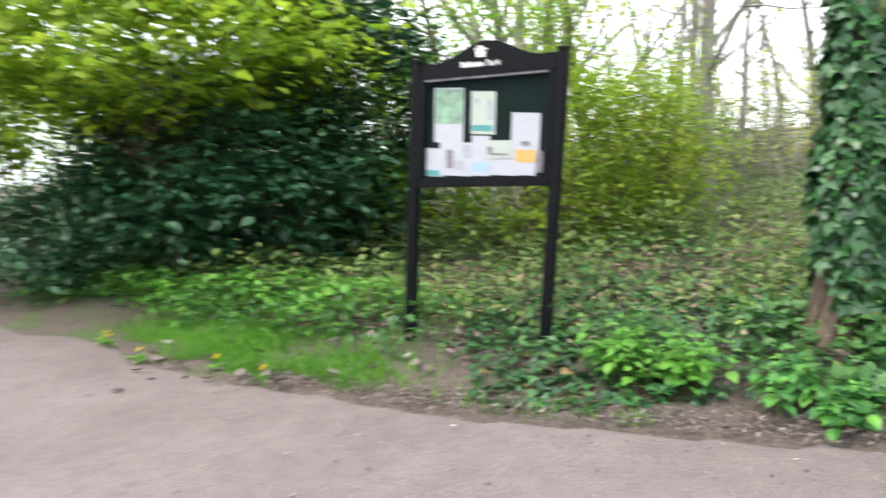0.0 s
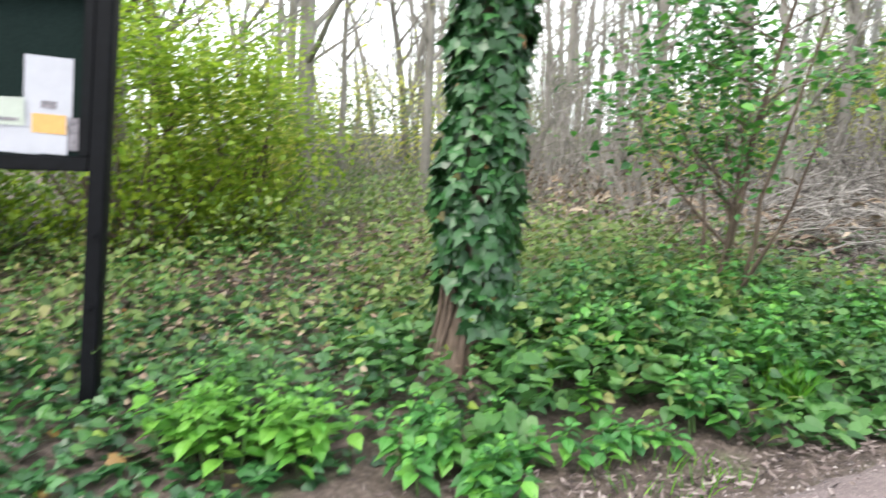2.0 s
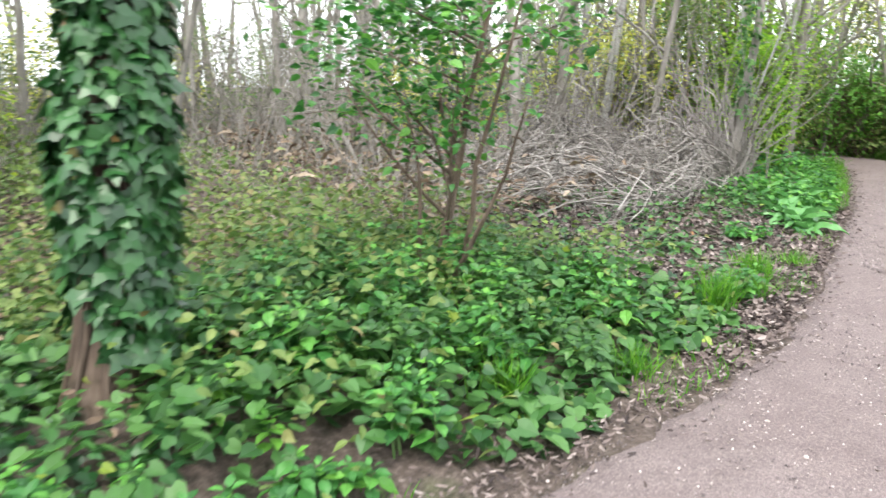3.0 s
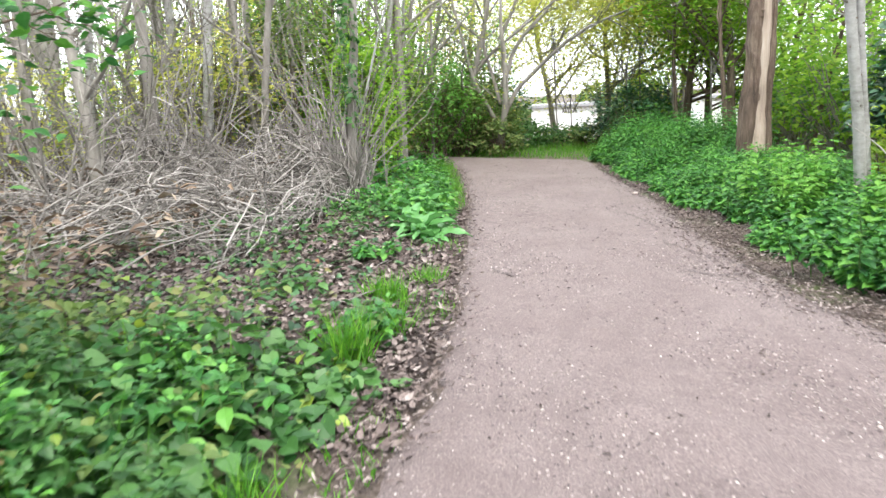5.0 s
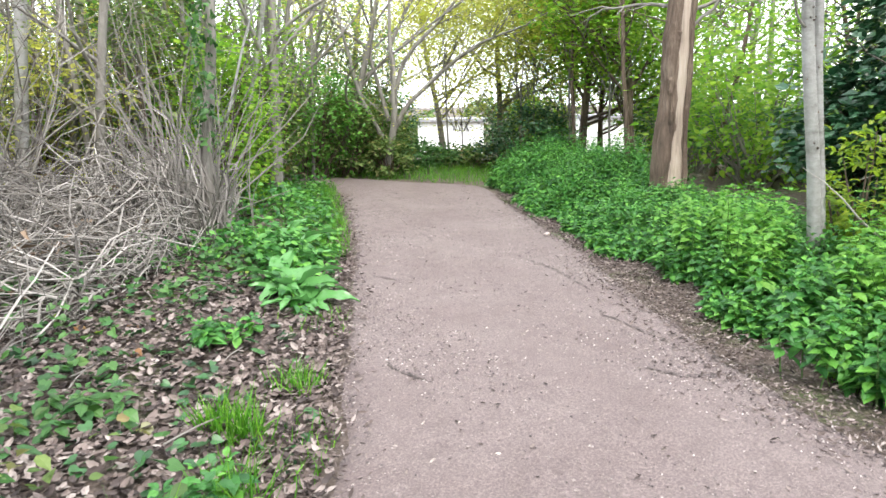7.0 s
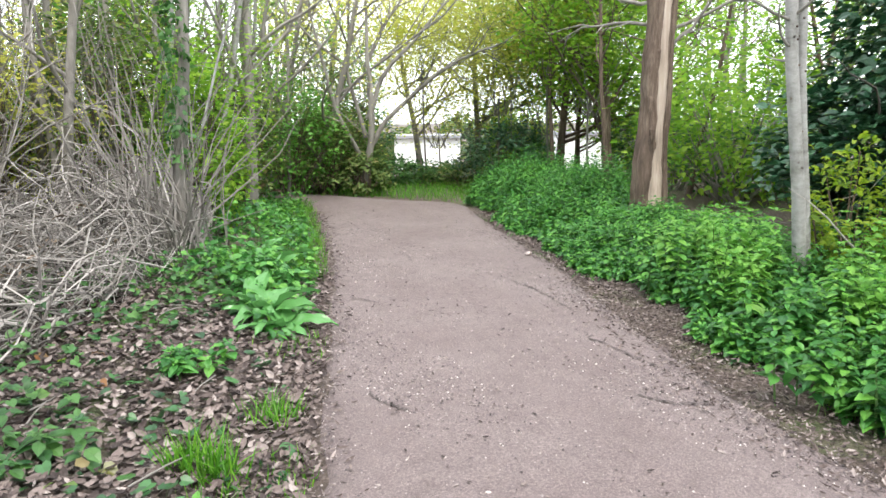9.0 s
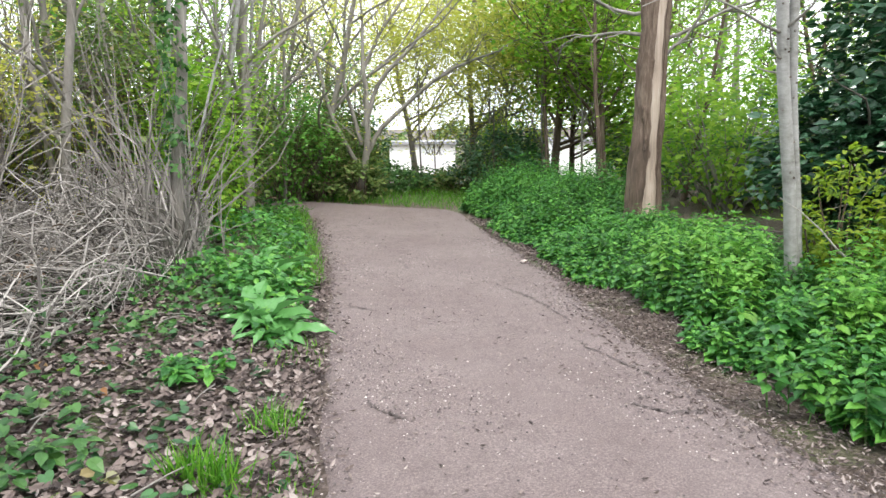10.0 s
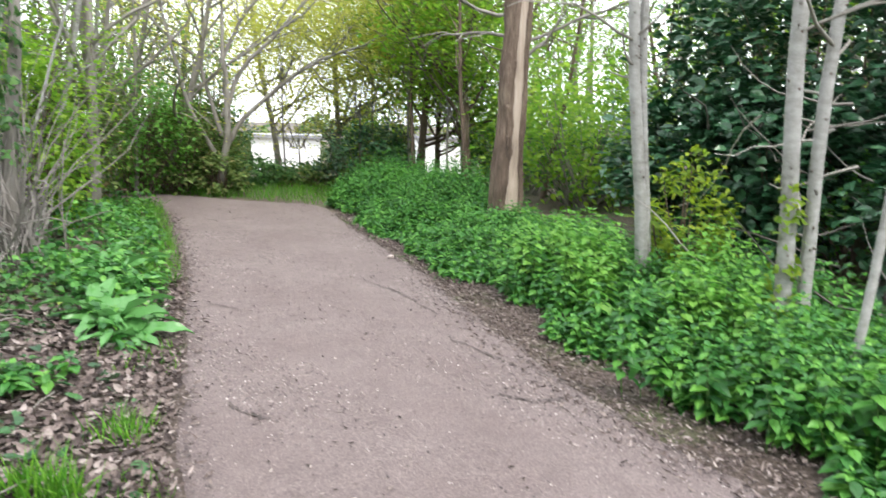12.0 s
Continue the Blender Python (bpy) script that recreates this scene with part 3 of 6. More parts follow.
def build_woods():
    grey = "slender grey-barked woodland tree with fine bare twigs"
    a = tree("woodland_tree", grey, -9.4, -0.2, 11, 10, 0.15, GREY_BARK, YELLOWISH, 1, 0.15, 0.05, "woodland trees", first=0.22, n1=16, n2=5, n3=2)
    b = tree("woodland_tree", grey, -12.5, 7.3, 12, 11, 0.12, GREY_BARK, None, group="woodland trees", first=0.3, n1=14, n2=4, n3=2, angle=0.55)
    c = tree("woodland_tree", "thin pale woodland tree with a few spring leaves", -9.9, 7.6, 13, 9, 0.085, GREY_BARK, CANOPY, 1, 0.2, 0.06, "woodland trees", first=0.15, n1=14, n2=4, n3=1, angle=0.6)
    r = np.random.default_rng(5)
    def wood(n, x0, x1, y0, y1, gap=1.0):
        out = []
        for _ in range(n * 20):
            p = (r.uniform(x0, x1), r.uniform(y0, y1))
            if all((p[0] - q[0]) ** 2 + (p[1] - q[1]) ** 2 > gap * gap for q in out):
                out.append(p)
            if len(out) == n:
                break
        return out
    copies(a, wood(10, -24, -8, -4, 16, 2.6), 1)
    copies(b, wood(20, -22, -6.5, 1, 20, 1.6), 2, 0.6, 1.0)
    copies(c, wood(26, -20, -5, 2.5, 18, 1.2), 3, 0.6, 1.0)
    copies(c, [(-4.6, 8.6), (-5.4, 9.6), (-4.1, 10.6), (-3.8, 12.0), (-5.8, 11.4), (-4.7, 12.9), (-3.6, 13.0), (-6.6, 12.6), (-3.2, 11.3)], 4, 0.8, 1.1)
    copies(b, [(-5.0, 10.9), (-6.0, 9.0), (-7.0, 6.6), (-5.6, 7.2)], 8, 0.7, 0.9)
    copies(b, wood(10, 7, 20, 2, 26, 2.0), 6)
    copies(c, wood(12, 8.5, 17, 9, 24, 1.5), 7)
    # Mostly unseen trees behind and beside the camera, added to shape the light.
    copies(a, [(-10, -14), (-14, -9), (-13, -5.5), (-5, -17), (9, -10), (12, -3), (8, -16), (14, 5), (3, -20)], 9)

    # leafy trees right of the bend
    g = tree("leafy_tree", "young broadleaf tree with layered bright green spring leaves", 3.4, 15.3, 31, 8.5, 0.1, BROWN_BARK, CANOPY, 9, 0.26, 0.13, "leafy trees", first=0.12, n1=30, n2=5, n3=2, reach=0.36, angle=1.1)
    copies(g, [(9.2, 12.4), (2.6, 17.0), (3.5, 19.5), (7.6, 11.0), (9.2, 17.8), (5.4, 18.6)], 14, 0.8, 1.1)
    copies(g, [(-8.6, -2.2), (-9.5, -4.2), (-11.5, -6.5), (-4.4, 11.9), (-6.2, 14.6)], 15, 0.55, 0.75)
    y = tree("leafy_tree", "spreading tree with pale yellow-green new leaves and leaning limbs", 0.9, 21.5, 41, 9, 0.1, GREY_BARK, YELLOWISH, 12, 0.3, 0.12, "leafy trees", first=0.15, n1=26, n2=5, n3=3, reach=0.5, angle=1.2)
    copies(y, [(3.4, 24.5), (-1.0, 25.5), (-3.8, 22.5), (-12.0, -1.6)], 16, 0.85, 1.15)
    # leaning limbs arching over the bend
    tree("leaning_tree", "grey tree with several limbs leaning over the path", -3.1, 15.9, 51, 8.5, 0.085, GREY_BARK, YELLOWISH, 1, 0.25, 0.07, first=0.08, n1=19, n2=5, n3=3, reach=0.62, angle=0.8, lean=(0.34, -0.1))
    tree("leaning_tree", "grey tree with several limbs leaning over the path", -4.2, 16.8, 52, 9, 0.08, GREY_BARK, YELLOWISH, 1, 0.25, 0.07, first=0.1, n1=11, n2=5, n3=3, reach=0.55, angle=0.7, lean=(0.25, -0.05))
    # forked tree behind the noticeboard
    tree("forked_tree", "dark forked tree with spreading bare limbs", -9.6, -2.9, 61, 7, 0.12, GREY_BARK, YELLOWISH, 1, 0.2, 0.06, first=0.2, n1=12, n2=5, n3=3, reach=0.6, angle=1.2)


build_woods()


def bare_bush(x, y, seed, h, n):
    r = np.random.default_rng(seed)
    ob = thing("bare_bush", "bare grey-brown bush of fine upright twigs", "shrub", x, y, float(land(x, y)), "bare bushes")
    main, fine, tips = [], [], []
    for _ in range(n):
        a = r.uniform(0, 6.283)
        s = limb(r, (r.normal(0, 0.25), r.normal(0, 0.25), -0.05), (math.cos(a) * 0.45, math.sin(a) * 0.45, 1), h * r.uniform(0.5, 1.1), 0.016, 0.003, 8, 0.1, 0.02)
        main.append(s)
        for _ in range(9):
            k = r.integers(2, 8)
            w = limb(r, s[0][k], unit(s[0][k] - s[0][k - 1]) + r.normal(0, 0.5, 3), r.uniform(0.3, 0.9), 0.005, 0.002, 5, 0.2, 0.03)
            fine.append(w)
            tips.append(w[0][-1])
    for s in main:
        part("stem", mesh("stem", *tubes([s], 5), GREY_BARK, True), ob)
    part("twig_mass", mesh("twig_mass", *tubes(fine, 3), STICK), ob)["kind"] = "stuff"
    part("bud_mass", mesh("bud_mass", *leafy(seed, np.array(tips), 2, 0.1, 0.045), BRAMBLE), ob)["kind"] = "stuff"
    return ob


def build_bare_bushes():
    r = np.random.default_rng(15)
    a = bare_bush(-8.2, 3.4, 201, 3.0, 16)
    b = bare_bush(-7.0, 5.6, 202, 2.3, 14)
    spots = []
    for _ in range(1300):
        p = (r.uniform(-19, -5.2), r.uniform(0.5, 16))
        if p[1] > 1.5 - 0.45 * (p[0] + 5) and all((p[0] - q[0]) ** 2 + (p[1] - q[1]) ** 2 > 1.5 for q in spots):
            spots.append(p)
    copies(a, spots[0:44:2], 21, 0.7, 1.25)
    copies(b, spots[1:44:2], 22, 0.8, 1.4)
    copies(a, [(-12.5, -1.0), (-14, 1.0), (-11.0, 1.2), (-15, -3)], 23)


build_bare_bushes()


def shrub(name, label, x, y, seed, rx, ry, h, n, clumps, leaf, size, shape, stem=BROWN_BARK, low=0.0, group="", loose=0.17, stems=22):
    """A bush of clumped leaves on many stems, with gaps and an uneven outline."""
    r = np.random.default_rng(seed)
    ob = thing(name, label, "shrub", x, y, float(land(x, y)), group)
    d = unit(r.normal(0, 1, (clumps, 3)))
    c = d * (r.uniform(0.45, 1.0, clumps) ** 0.6)[:, None] * np.array([rx, ry, h * 0.5]) + np.array([0, 0, h * 0.52 + low])
    c[:, 2] = np.maximum(c[:, 2], 0.12)
    foot = np.array([0.0, 0.0, low * 0.85 if low > 1 else 0.0])
    if low > 1:
        part("trunk", mesh("trunk", *tubes([(np.array([(0.1, 0, -0.2), (0.03, 0.05, foot[2] * 0.5), (0, 0, foot[2] + 0.3)]), np.array([0.028, 0.024, 0.02]))], 8), stem, True), ob)
    for q in c[:: max(1, clumps // stems)]:
        p, w = limb(r, foot + np.array([r.normal(0, rx * 0.1), r.normal(0, ry * 0.1), -0.1]), (q - foot) * np.array([0.6, 0.6, 1]), np.linalg.norm(q - foot), 0.02 if stems > 9 else 0.014, 0.004, 6, 0.1, 0.03)
        p = p + np.linspace(0, 1, 6)[:, None] * (q - p[-1])
        part("stem", mesh("stem", *tubes([(p, w)], 5), stem, True), ob)
    per = n // clumps
    k = np.repeat(np.arange(clumps), per)
    out = unit(c[k] - np.array([0, 0, h * 0.35]))
    at = c[k] + r.normal(0, 1, (len(k), 3)) * np.array([rx, ry, h * 0.4]) * loose
    at[:, 2] = np.maximum(at[:, 2], 0.03)
    way = unit(out * 0.7 + flat_way(len(k), 0.2, r))
    nor = unit(out * 0.5 + up_normal(len(k), 0.45, r))
    part("foliage", mesh("foliage", *spread(shape, at, way, nor, size * r.uniform(0.6, 1.25, len(k))), leaf), ob)["kind"] = "stuff"
    return ob


def build_shrubs():
    dark = "large dense dark evergreen shrub with glossy leaves"
    shrub("evergreen_shrub", dark, -6.7, -7.0, 71, 1.6, 2.1, 2.5, 15000, 160, LAUREL, 0.14, OVATE)
    shrub("evergreen_shrub", dark, -7.4, -9.6, 72, 1.3, 1.4, 1.5, 5000, 70, LAUREL, 0.14, OVATE)
    shrub("evergreen_shrub", "dark evergreen shrub, tall and open, with hanging leaves", 5.9, 7.5, 73, 1.75, 2.0, 4.4, 11000, 130, LAUREL, 0.15, OVATE, low=0.2)
    shrub("evergreen_shrub", "dark evergreen shrub, tall and open, with hanging leaves", 7.0, 4.7, 74, 2.0, 2.2, 4.2, 9500, 120, LAUREL, 0.15, OVATE, low=0.2)
    shrub("evergreen_shrub", "low dark evergreen shrub behind pale trunks", 4.9, 6.7, 75, 0.9, 1.0, 1.9, 3200, 60, LAUREL, 0.14, OVATE)
    shrub("evergreen_shrub", "low dark evergreen shrub behind pale trunks", 5.2, 4.6, 85, 0.9, 1.0, 1.7, 2800, 60, LAUREL, 0.14, OVATE)
    shrub("evergreen_shrub", dark, -8.0, -8.0, 86, 1.2, 1.7, 3.2, 7000, 110, LAUREL, 0.14, OVATE)
    shrub("evergreen_shrub", "low dark evergreen shrub behind pale trunks", 4.5, 7.7, 87, 0.9, 0.8, 1.9, 3200, 60, LAUREL, 0.14, OVATE)
    # bright maple leaves hanging over the dark shrub
    shrub("maple_branches", "low bright green maple foliage over a dark shrub", -6.1, -7.7, 76, 1.9, 2.3, 2.0, 8500, 130, MAPLE, 0.14, IVY_SHAPE, low=1.95)
    shrub("maple_branches", "low bright green maple foliage over a dark shrub", -8.0, -11.4, 77, 1.8, 1.5, 2.2, 3200, 80, MAPLE, 0.14, IVY_SHAPE, low=1.8)
    # bright thicket behind the board
    shrub("green_thicket", "bright yellow-green thicket of fine leaves", -6.6, -3.0, 78, 1.2, 1.4, 2.5, 6000, 110, MAPLE, 0.085, OVATE)
    shrub("green_thicket", "bright yellow-green thicket of fine leaves", -7.6, -4.9, 79, 1.3, 1.5, 2.7, 5500, 110, CANOPY, 0.085, OVATE)
    shrub("green_thicket", "bright yellow-green thicket of fine leaves", -9.8, -1.3, 80, 1.3, 1.4, 1.8, 4000, 80, YELLOWISH, 0.085, OVATE)
    shrub("green_thicket", "bright yellow-green thicket of fine leaves", -6.9, -1.9, 81, 1.1, 1.2, 2.3, 5000, 100, MAPLE, 0.085, OVATE)
    shrub("evergreen_shrub", dark, -7.6, -5.5, 82, 1.1, 1.2, 4.0, 8500, 110, LAUREL, 0.14, OVATE)
    shrub("green_thicket", "bright yellow-green thicket of fine leaves", -9.8, -11.2, 83, 1.5, 1.9, 2.6, 5200, 100, CANOPY, 0.09, OVATE)
    shrub("green_thicket", "bright yellow-green thicket of fine leaves", -10.6, -8.4, 84, 1.4, 1.6, 3.0, 4200, 90, BRAMBLE, 0.09, OVATE)
    for k, (x, y, rx, h, m) in enumerate([(-13.0, 1.6, 1.8, 2.2, BRAMBLE), (-14.5, 3.6, 2.0, 2.6, YELLOWISH), (-12.0, -0.4, 1.4, 1.7, BRAMBLE), (-15.0, 6.2, 2.0, 2.6, BRAMBLE), (-16.0, 0.2, 2.2, 2.8, YELLOWISH), (-17.5, 8.5, 2.2, 3.0, BRAMBLE), (-16.5, -3.0, 2.2, 3.0, CANOPY), (-19.0, 4.0, 2.4, 3.2, BRAMBLE)]):
        shrub("hazy_thicket", "thin yellowish thicket deep in the wood", x, y, 240 + k, rx, rx, h, 2600, 70, m, 0.1, OVATE, stem=GREY_BARK, group="hazy thickets", loose=0.25)
    # undergrowth left of the far path
    for k, (x, y, rx, h, n) in enumerate([(-3.3, 9.3, 0.6, 2.2, 2200), (-4.5, 9.6, 1.0, 3.0, 2400), (-6.4, 13.4, 1.5, 4.0, 5000), (-3.3, 14.9, 1.0, 2.4, 3000), (-3.7, 10.4, 0.95, 2.8, 2800), (-3.7, 12.4, 0.9, 2.2, 3200), (-5.6, 8.8, 1.2, 2.4, 3600), (-5.4, 11.4, 1.4, 3.4, 3600), (-7.2, 9.8, 1.5, 2.6, 3600), (-4.6, 14.4, 1.3, 3.0, 3000), (-8.2, 7.2, 1.5, 2.0, 2600), (-4.0, 13.6, 0.9, 5.2, 1600), (-5.0, 15.6, 1.2, 5.4, 1800), (-2.9, 16.4, 0.9, 3.2, 2600), (-4.9, 12.2, 1.0, 5.6, 1500), (-6.8, 11.2, 1.3, 5.4, 1400), (-5.9, 9.6, 0.9, 5.0, 1000), (-8.5, 12.6, 1.6, 5.5, 1500), (-4.3, 18.4, 1.3, 5.2, 3600), (-2.6, 18.6, 1.0, 4.2, 2600), (-7.6, 15.6, 1.6, 5.6, 1500)]):
        shrub("undergrowth_bush", "leafy green undergrowth among thin trunks", x, y, 90 + k, rx, rx, h, n, 70, (CANOPY, BRAMBLE, YELLOWISH, FRESH)[k % 4] if h < 5 else (BRAMBLE, YELLOWISH, CANOPY)[k % 3], 0.095, OVATE, group="undergrowth bushes", loose=0.17 if h < 5 else 0.25)
    # low bushes beyond the bend
    for k, (x, y, rx, h, n, m) in enumerate([(-1.7, 17.4, 1.2, 0.75, 2200, HERB), (-0.4, 18.2, 1.1, 0.6, 1800, HERB), (1.3, 16.6, 1.1, 1.55, 2600, LAUREL), (0.3, 17.6, 0.9, 0.6, 1500, BRAMBLE), (-3.4, 16.9, 1.0, 1.6, 1600, BRAMBLE), (2.2, 17.8, 0.6, 1.1, 1500, HERB), (4.9, 17.2, 1.2, 1.5, 1600, HERB), (5.0, 12.6, 1.2, 1.3, 1800, HERB), (-5.2, 17.8, 1.4, 2.0, 1500, BRAMBLE), (-2.9, 19.6, 1.1, 2.3, 2200, BRAMBLE), (1.7, 20.4, 1.0, 1.5, 1800, HERB), (5.2, 18.9, 1.2, 2.0, 2200, NETTLE), (-1.75, 15.2, 0.55, 0.85, 1300, BRAMBLE), (-2.7, 15.5, 0.8, 1.7, 1900, BRAMBLE), (-2.1, 16.3, 0.6, 1.5, 1400, BRAMBLE)]):
        shrub("low_bush", "low green bush beside the bend of the path", x, y, 110 + k, rx, rx, h, n, 50, m, 0.1, OVATE, group="low bushes")
    # hedge of bushes further down the slope
    for k, (x, y, rx, h, m) in enumerate([(-7.5, 25, 1.6, 3.0, HERB), (-5.0, 26, 1.5, 2.8, CANOPY), (-3.0, 26.5, 1.1, 2.5, HERB), (1.7, 26, 1.0, 2.5, HERB), (2.5, 25.5, 1.1, 2.6, CANOPY), (7.0, 26, 1.2, 2.8, HERB), (8.4, 25, 1.5, 3.0, CANOPY), (11.0, 24, 1.7, 3.2, HERB)]):
        shrub("hedge_bush", "green bush in a row beyond the bend", x, y, 170 + k, rx, rx, h, 2200, 60, m, 0.14, OVATE, group="hedge bushes")
    # leafy mass right of the bend and the yellow-green crowns over it
    for k, (x, y, rx, h, n, m, lo) in enumerate([(4.6, 11.6, 1.3, 2.6, 2600, CANOPY, 0.2), (6.2, 13.2, 1.6, 1.9, 2600, CANOPY, 0.2), (4.9, 16.0, 1.4, 2.0, 2000, CANOPY, 0.3), (7.6, 9.4, 1.4, 3.0, 1800, HERB, 0.2), (8.6, 12.2, 1.6, 4.0, 2600, CANOPY, 0.3),
                                                 (2.4, 19.2, 1.9, 3.9, 6000, YELLOWISH, 1.4), (-0.3, 20.8, 2.0, 4.2, 6500, YELLOWISH, 1.25), (4.3, 20.2, 1.8, 4.0, 5000, CANOPY, 1.4), (-2.9, 20.4, 1.7, 3.8, 5000, YELLOWISH, 1.6), (6.9, 19.0, 2.0, 4.2, 2600, CANOPY, 0.6), (1.2, 17.6, 1.3, 2.6, 4000, YELLOWISH, 2.1), (3.6, 17.0, 1.5, 3.0, 3800, CANOPY, 1.7), (1.6, 18.8, 1.6, 3.2, 4000, YELLOWISH, 3.0), (2.9, 15.2, 1.2, 2.6, 3000, CANOPY, 2.0), (2.2, 16.4, 1.2, 2.2, 3600, YELLOWISH, 3.2), (-0.7, 19.2, 1.2, 2.4, 3600, YELLOWISH, 3.2), (0.6, 21.6, 1.9, 3.6, 4600, YELLOWISH, 1.6), (3.0, 22.0, 2.2, 5.0, 5200, CANOPY, 1.2)]):
        shrub("spring_thicket", "dense spring foliage of young trees beyond the nettles", x, y, 140 + k, rx, rx, h, n, 130, m, 0.095 if m is YELLOWISH else 0.125, OVATE, low=lo, group="spring thickets", loose=0.26, stem=GREY_BARK, stems=9 if lo > 1 else 22)
    # pale upright shoots among the dark shrubs
    shrub("yellow_green_shrub", "yellow-green leafy shoots against a dark shrub", 3.35, 5.9, 120, 0.36, 0.4, 1.15, 900, 45, MAPLE, 0.1, LONG)
    shrub("yellow_green_shrub", "yellow-green leafy shoots against a dark shrub", 5.1, 5.9, 121, 0.4, 0.5, 1.1, 500, 30, BRIGHT, 0.09, LONG)


build_shrubs()


def build_sapling():
    ob = tree("elder_sapling", "young elder with brown stems and thin green leaves beside the path", -2.45, 0.55, 131, 3.5, 0.035, BROWN_BARK, NETTLE, 11, 0.17, 0.08, shape=OVATE, first=0.14, n1=28, n2=4, n3=1, reach=0.34, angle=0.75, lean=(0.05, 0.11))
    r = np.random.default_rng(3)
    extra = [limb(r, (dx, dy, -0.05), (dx * 2 + 0.1, dy * 2, 1), h, 0.022, 0.006, 8, 0.09, 0.05) for dx, dy, h in ((0.1, 0.06, 2.4), (-0.09, 0.1, 1.9), (0.03, -0.12, 1.3), (0.16, -0.04, 1.6))]
    for e in extra:
        part("side_stem", mesh("side_stem", *tubes([e], 6), BROWN_BARK, True), ob)


build_sapling()


# ---- ivy-clad tree beside the path ----
def build_ivy_tree():
    x, y = -2.36, -1.7
    ob = thing("ivy_tree", "tree trunk thickly clad in dark glossy ivy, bare at its foot", "tree", x, y, float(land(x, y)))
    r = np.random.default_rng(21)
    n = 18
    z = np.linspace(-0.15, 8.5, n)
    P = np.stack([0.052 * z + 0.02 * np.sin(z * 1.7), 0.085 * z + 0.015 * np.cos(z * 2.1), z], -1)
    R = 0.135 - 0.008 * z + 0.09 * np.exp(-(z + 0.15) * 4)
    part("trunk", mesh("trunk", *tubes([(P, R)], 16), BROWN_BARK, True), ob)
    vines = []
    for k in range(9):
        a0 = r.uniform(0, 6.28)
        zz = np.linspace(0.0, 5, 16)
        rr = np.interp(zz, z, R) + 0.012
        aa = a0 + 0.4 * np.sin(zz * r.uniform(0.6, 1.5) + k)
        vines.append((np.stack([np.interp(zz, z, P[:, 0]) + rr * np.cos(aa), np.interp(zz, z, P[:, 1]) + rr * np.sin(aa), zz], -1), np.linspace(0.016, 0.006, 16)))
    for v in vines:
        part("ivy_stem", mesh("ivy_stem", *tubes([v], 5), BROWN_BARK, True), ob)

    def leaves(m, z0, z1, seed):
        q = np.random.default_rng(seed)
        h = q.uniform(z0, z1, m)
        a = q.uniform(0, 6.283, m)
        # the foot stays bare towards the board
        keep = (h > 0.5 + 0.12 * np.sin(3 * a)) | (np.cos(a - 0.6) > 0.25 + 0.5 * (0.5 - h))
        h, a = h[keep], a[keep]
        bulge = 0.022 + 0.045 * np.sin(h * 3.1 + 2 * np.sin(a)) ** 2 + q.uniform(0, 0.06, len(h))
        rr = np.interp(h, z, R) + bulge
        o = np.stack([np.cos(a), np.sin(a), np.zeros(len(h))], -1)
        at = np.stack([np.interp(h, z, P[:, 0]), np.interp(h, z, P[:, 1]), h], -1) + o * rr[:, None]
        way = unit(o * 0.35 + np.stack([q.normal(0, 0.5, len(h)), q.normal(0, 0.5, len(h)), -np.abs(q.normal(0.7, 0.3, len(h)))], -1))
        nor = unit(o + q.normal(0, 0.3, (len(h), 3)) + np.array([0, 0, 0.55]))
        return at, way, nor, q.uniform(0.055, 0.115, len(h))

    ivy = part("ivy", mesh("ivy", *spread(IVY_SHAPE, *leaves(6800, 0.25, 8.2, 1)), IVY), ob, "dark green ivy foliage")
    at, way, nor, size = leaves(330, 0.45, 2.3, 2)
    shapes = [mesh("ivy_leaf", IVY_SHAPE[0] * s, IVY_SHAPE[1], IVY) for s in (0.09, 0.11)]
    for k in range(min(len(at), 260)):
        yv, zv = Vector(way[k]), Vector(nor[k])
        xv = yv.cross(zv).normalized()
        zv = xv.cross(yv)
        leaf = part("ivy_leaf", shapes[k % 2], ivy)
        leaf.matrix_basis = Matrix.Translation(Vector(at[k]) + zv * 0.012) @ Matrix((xv, yv, zv)).transposed().to_4x4()


build_ivy_tree()


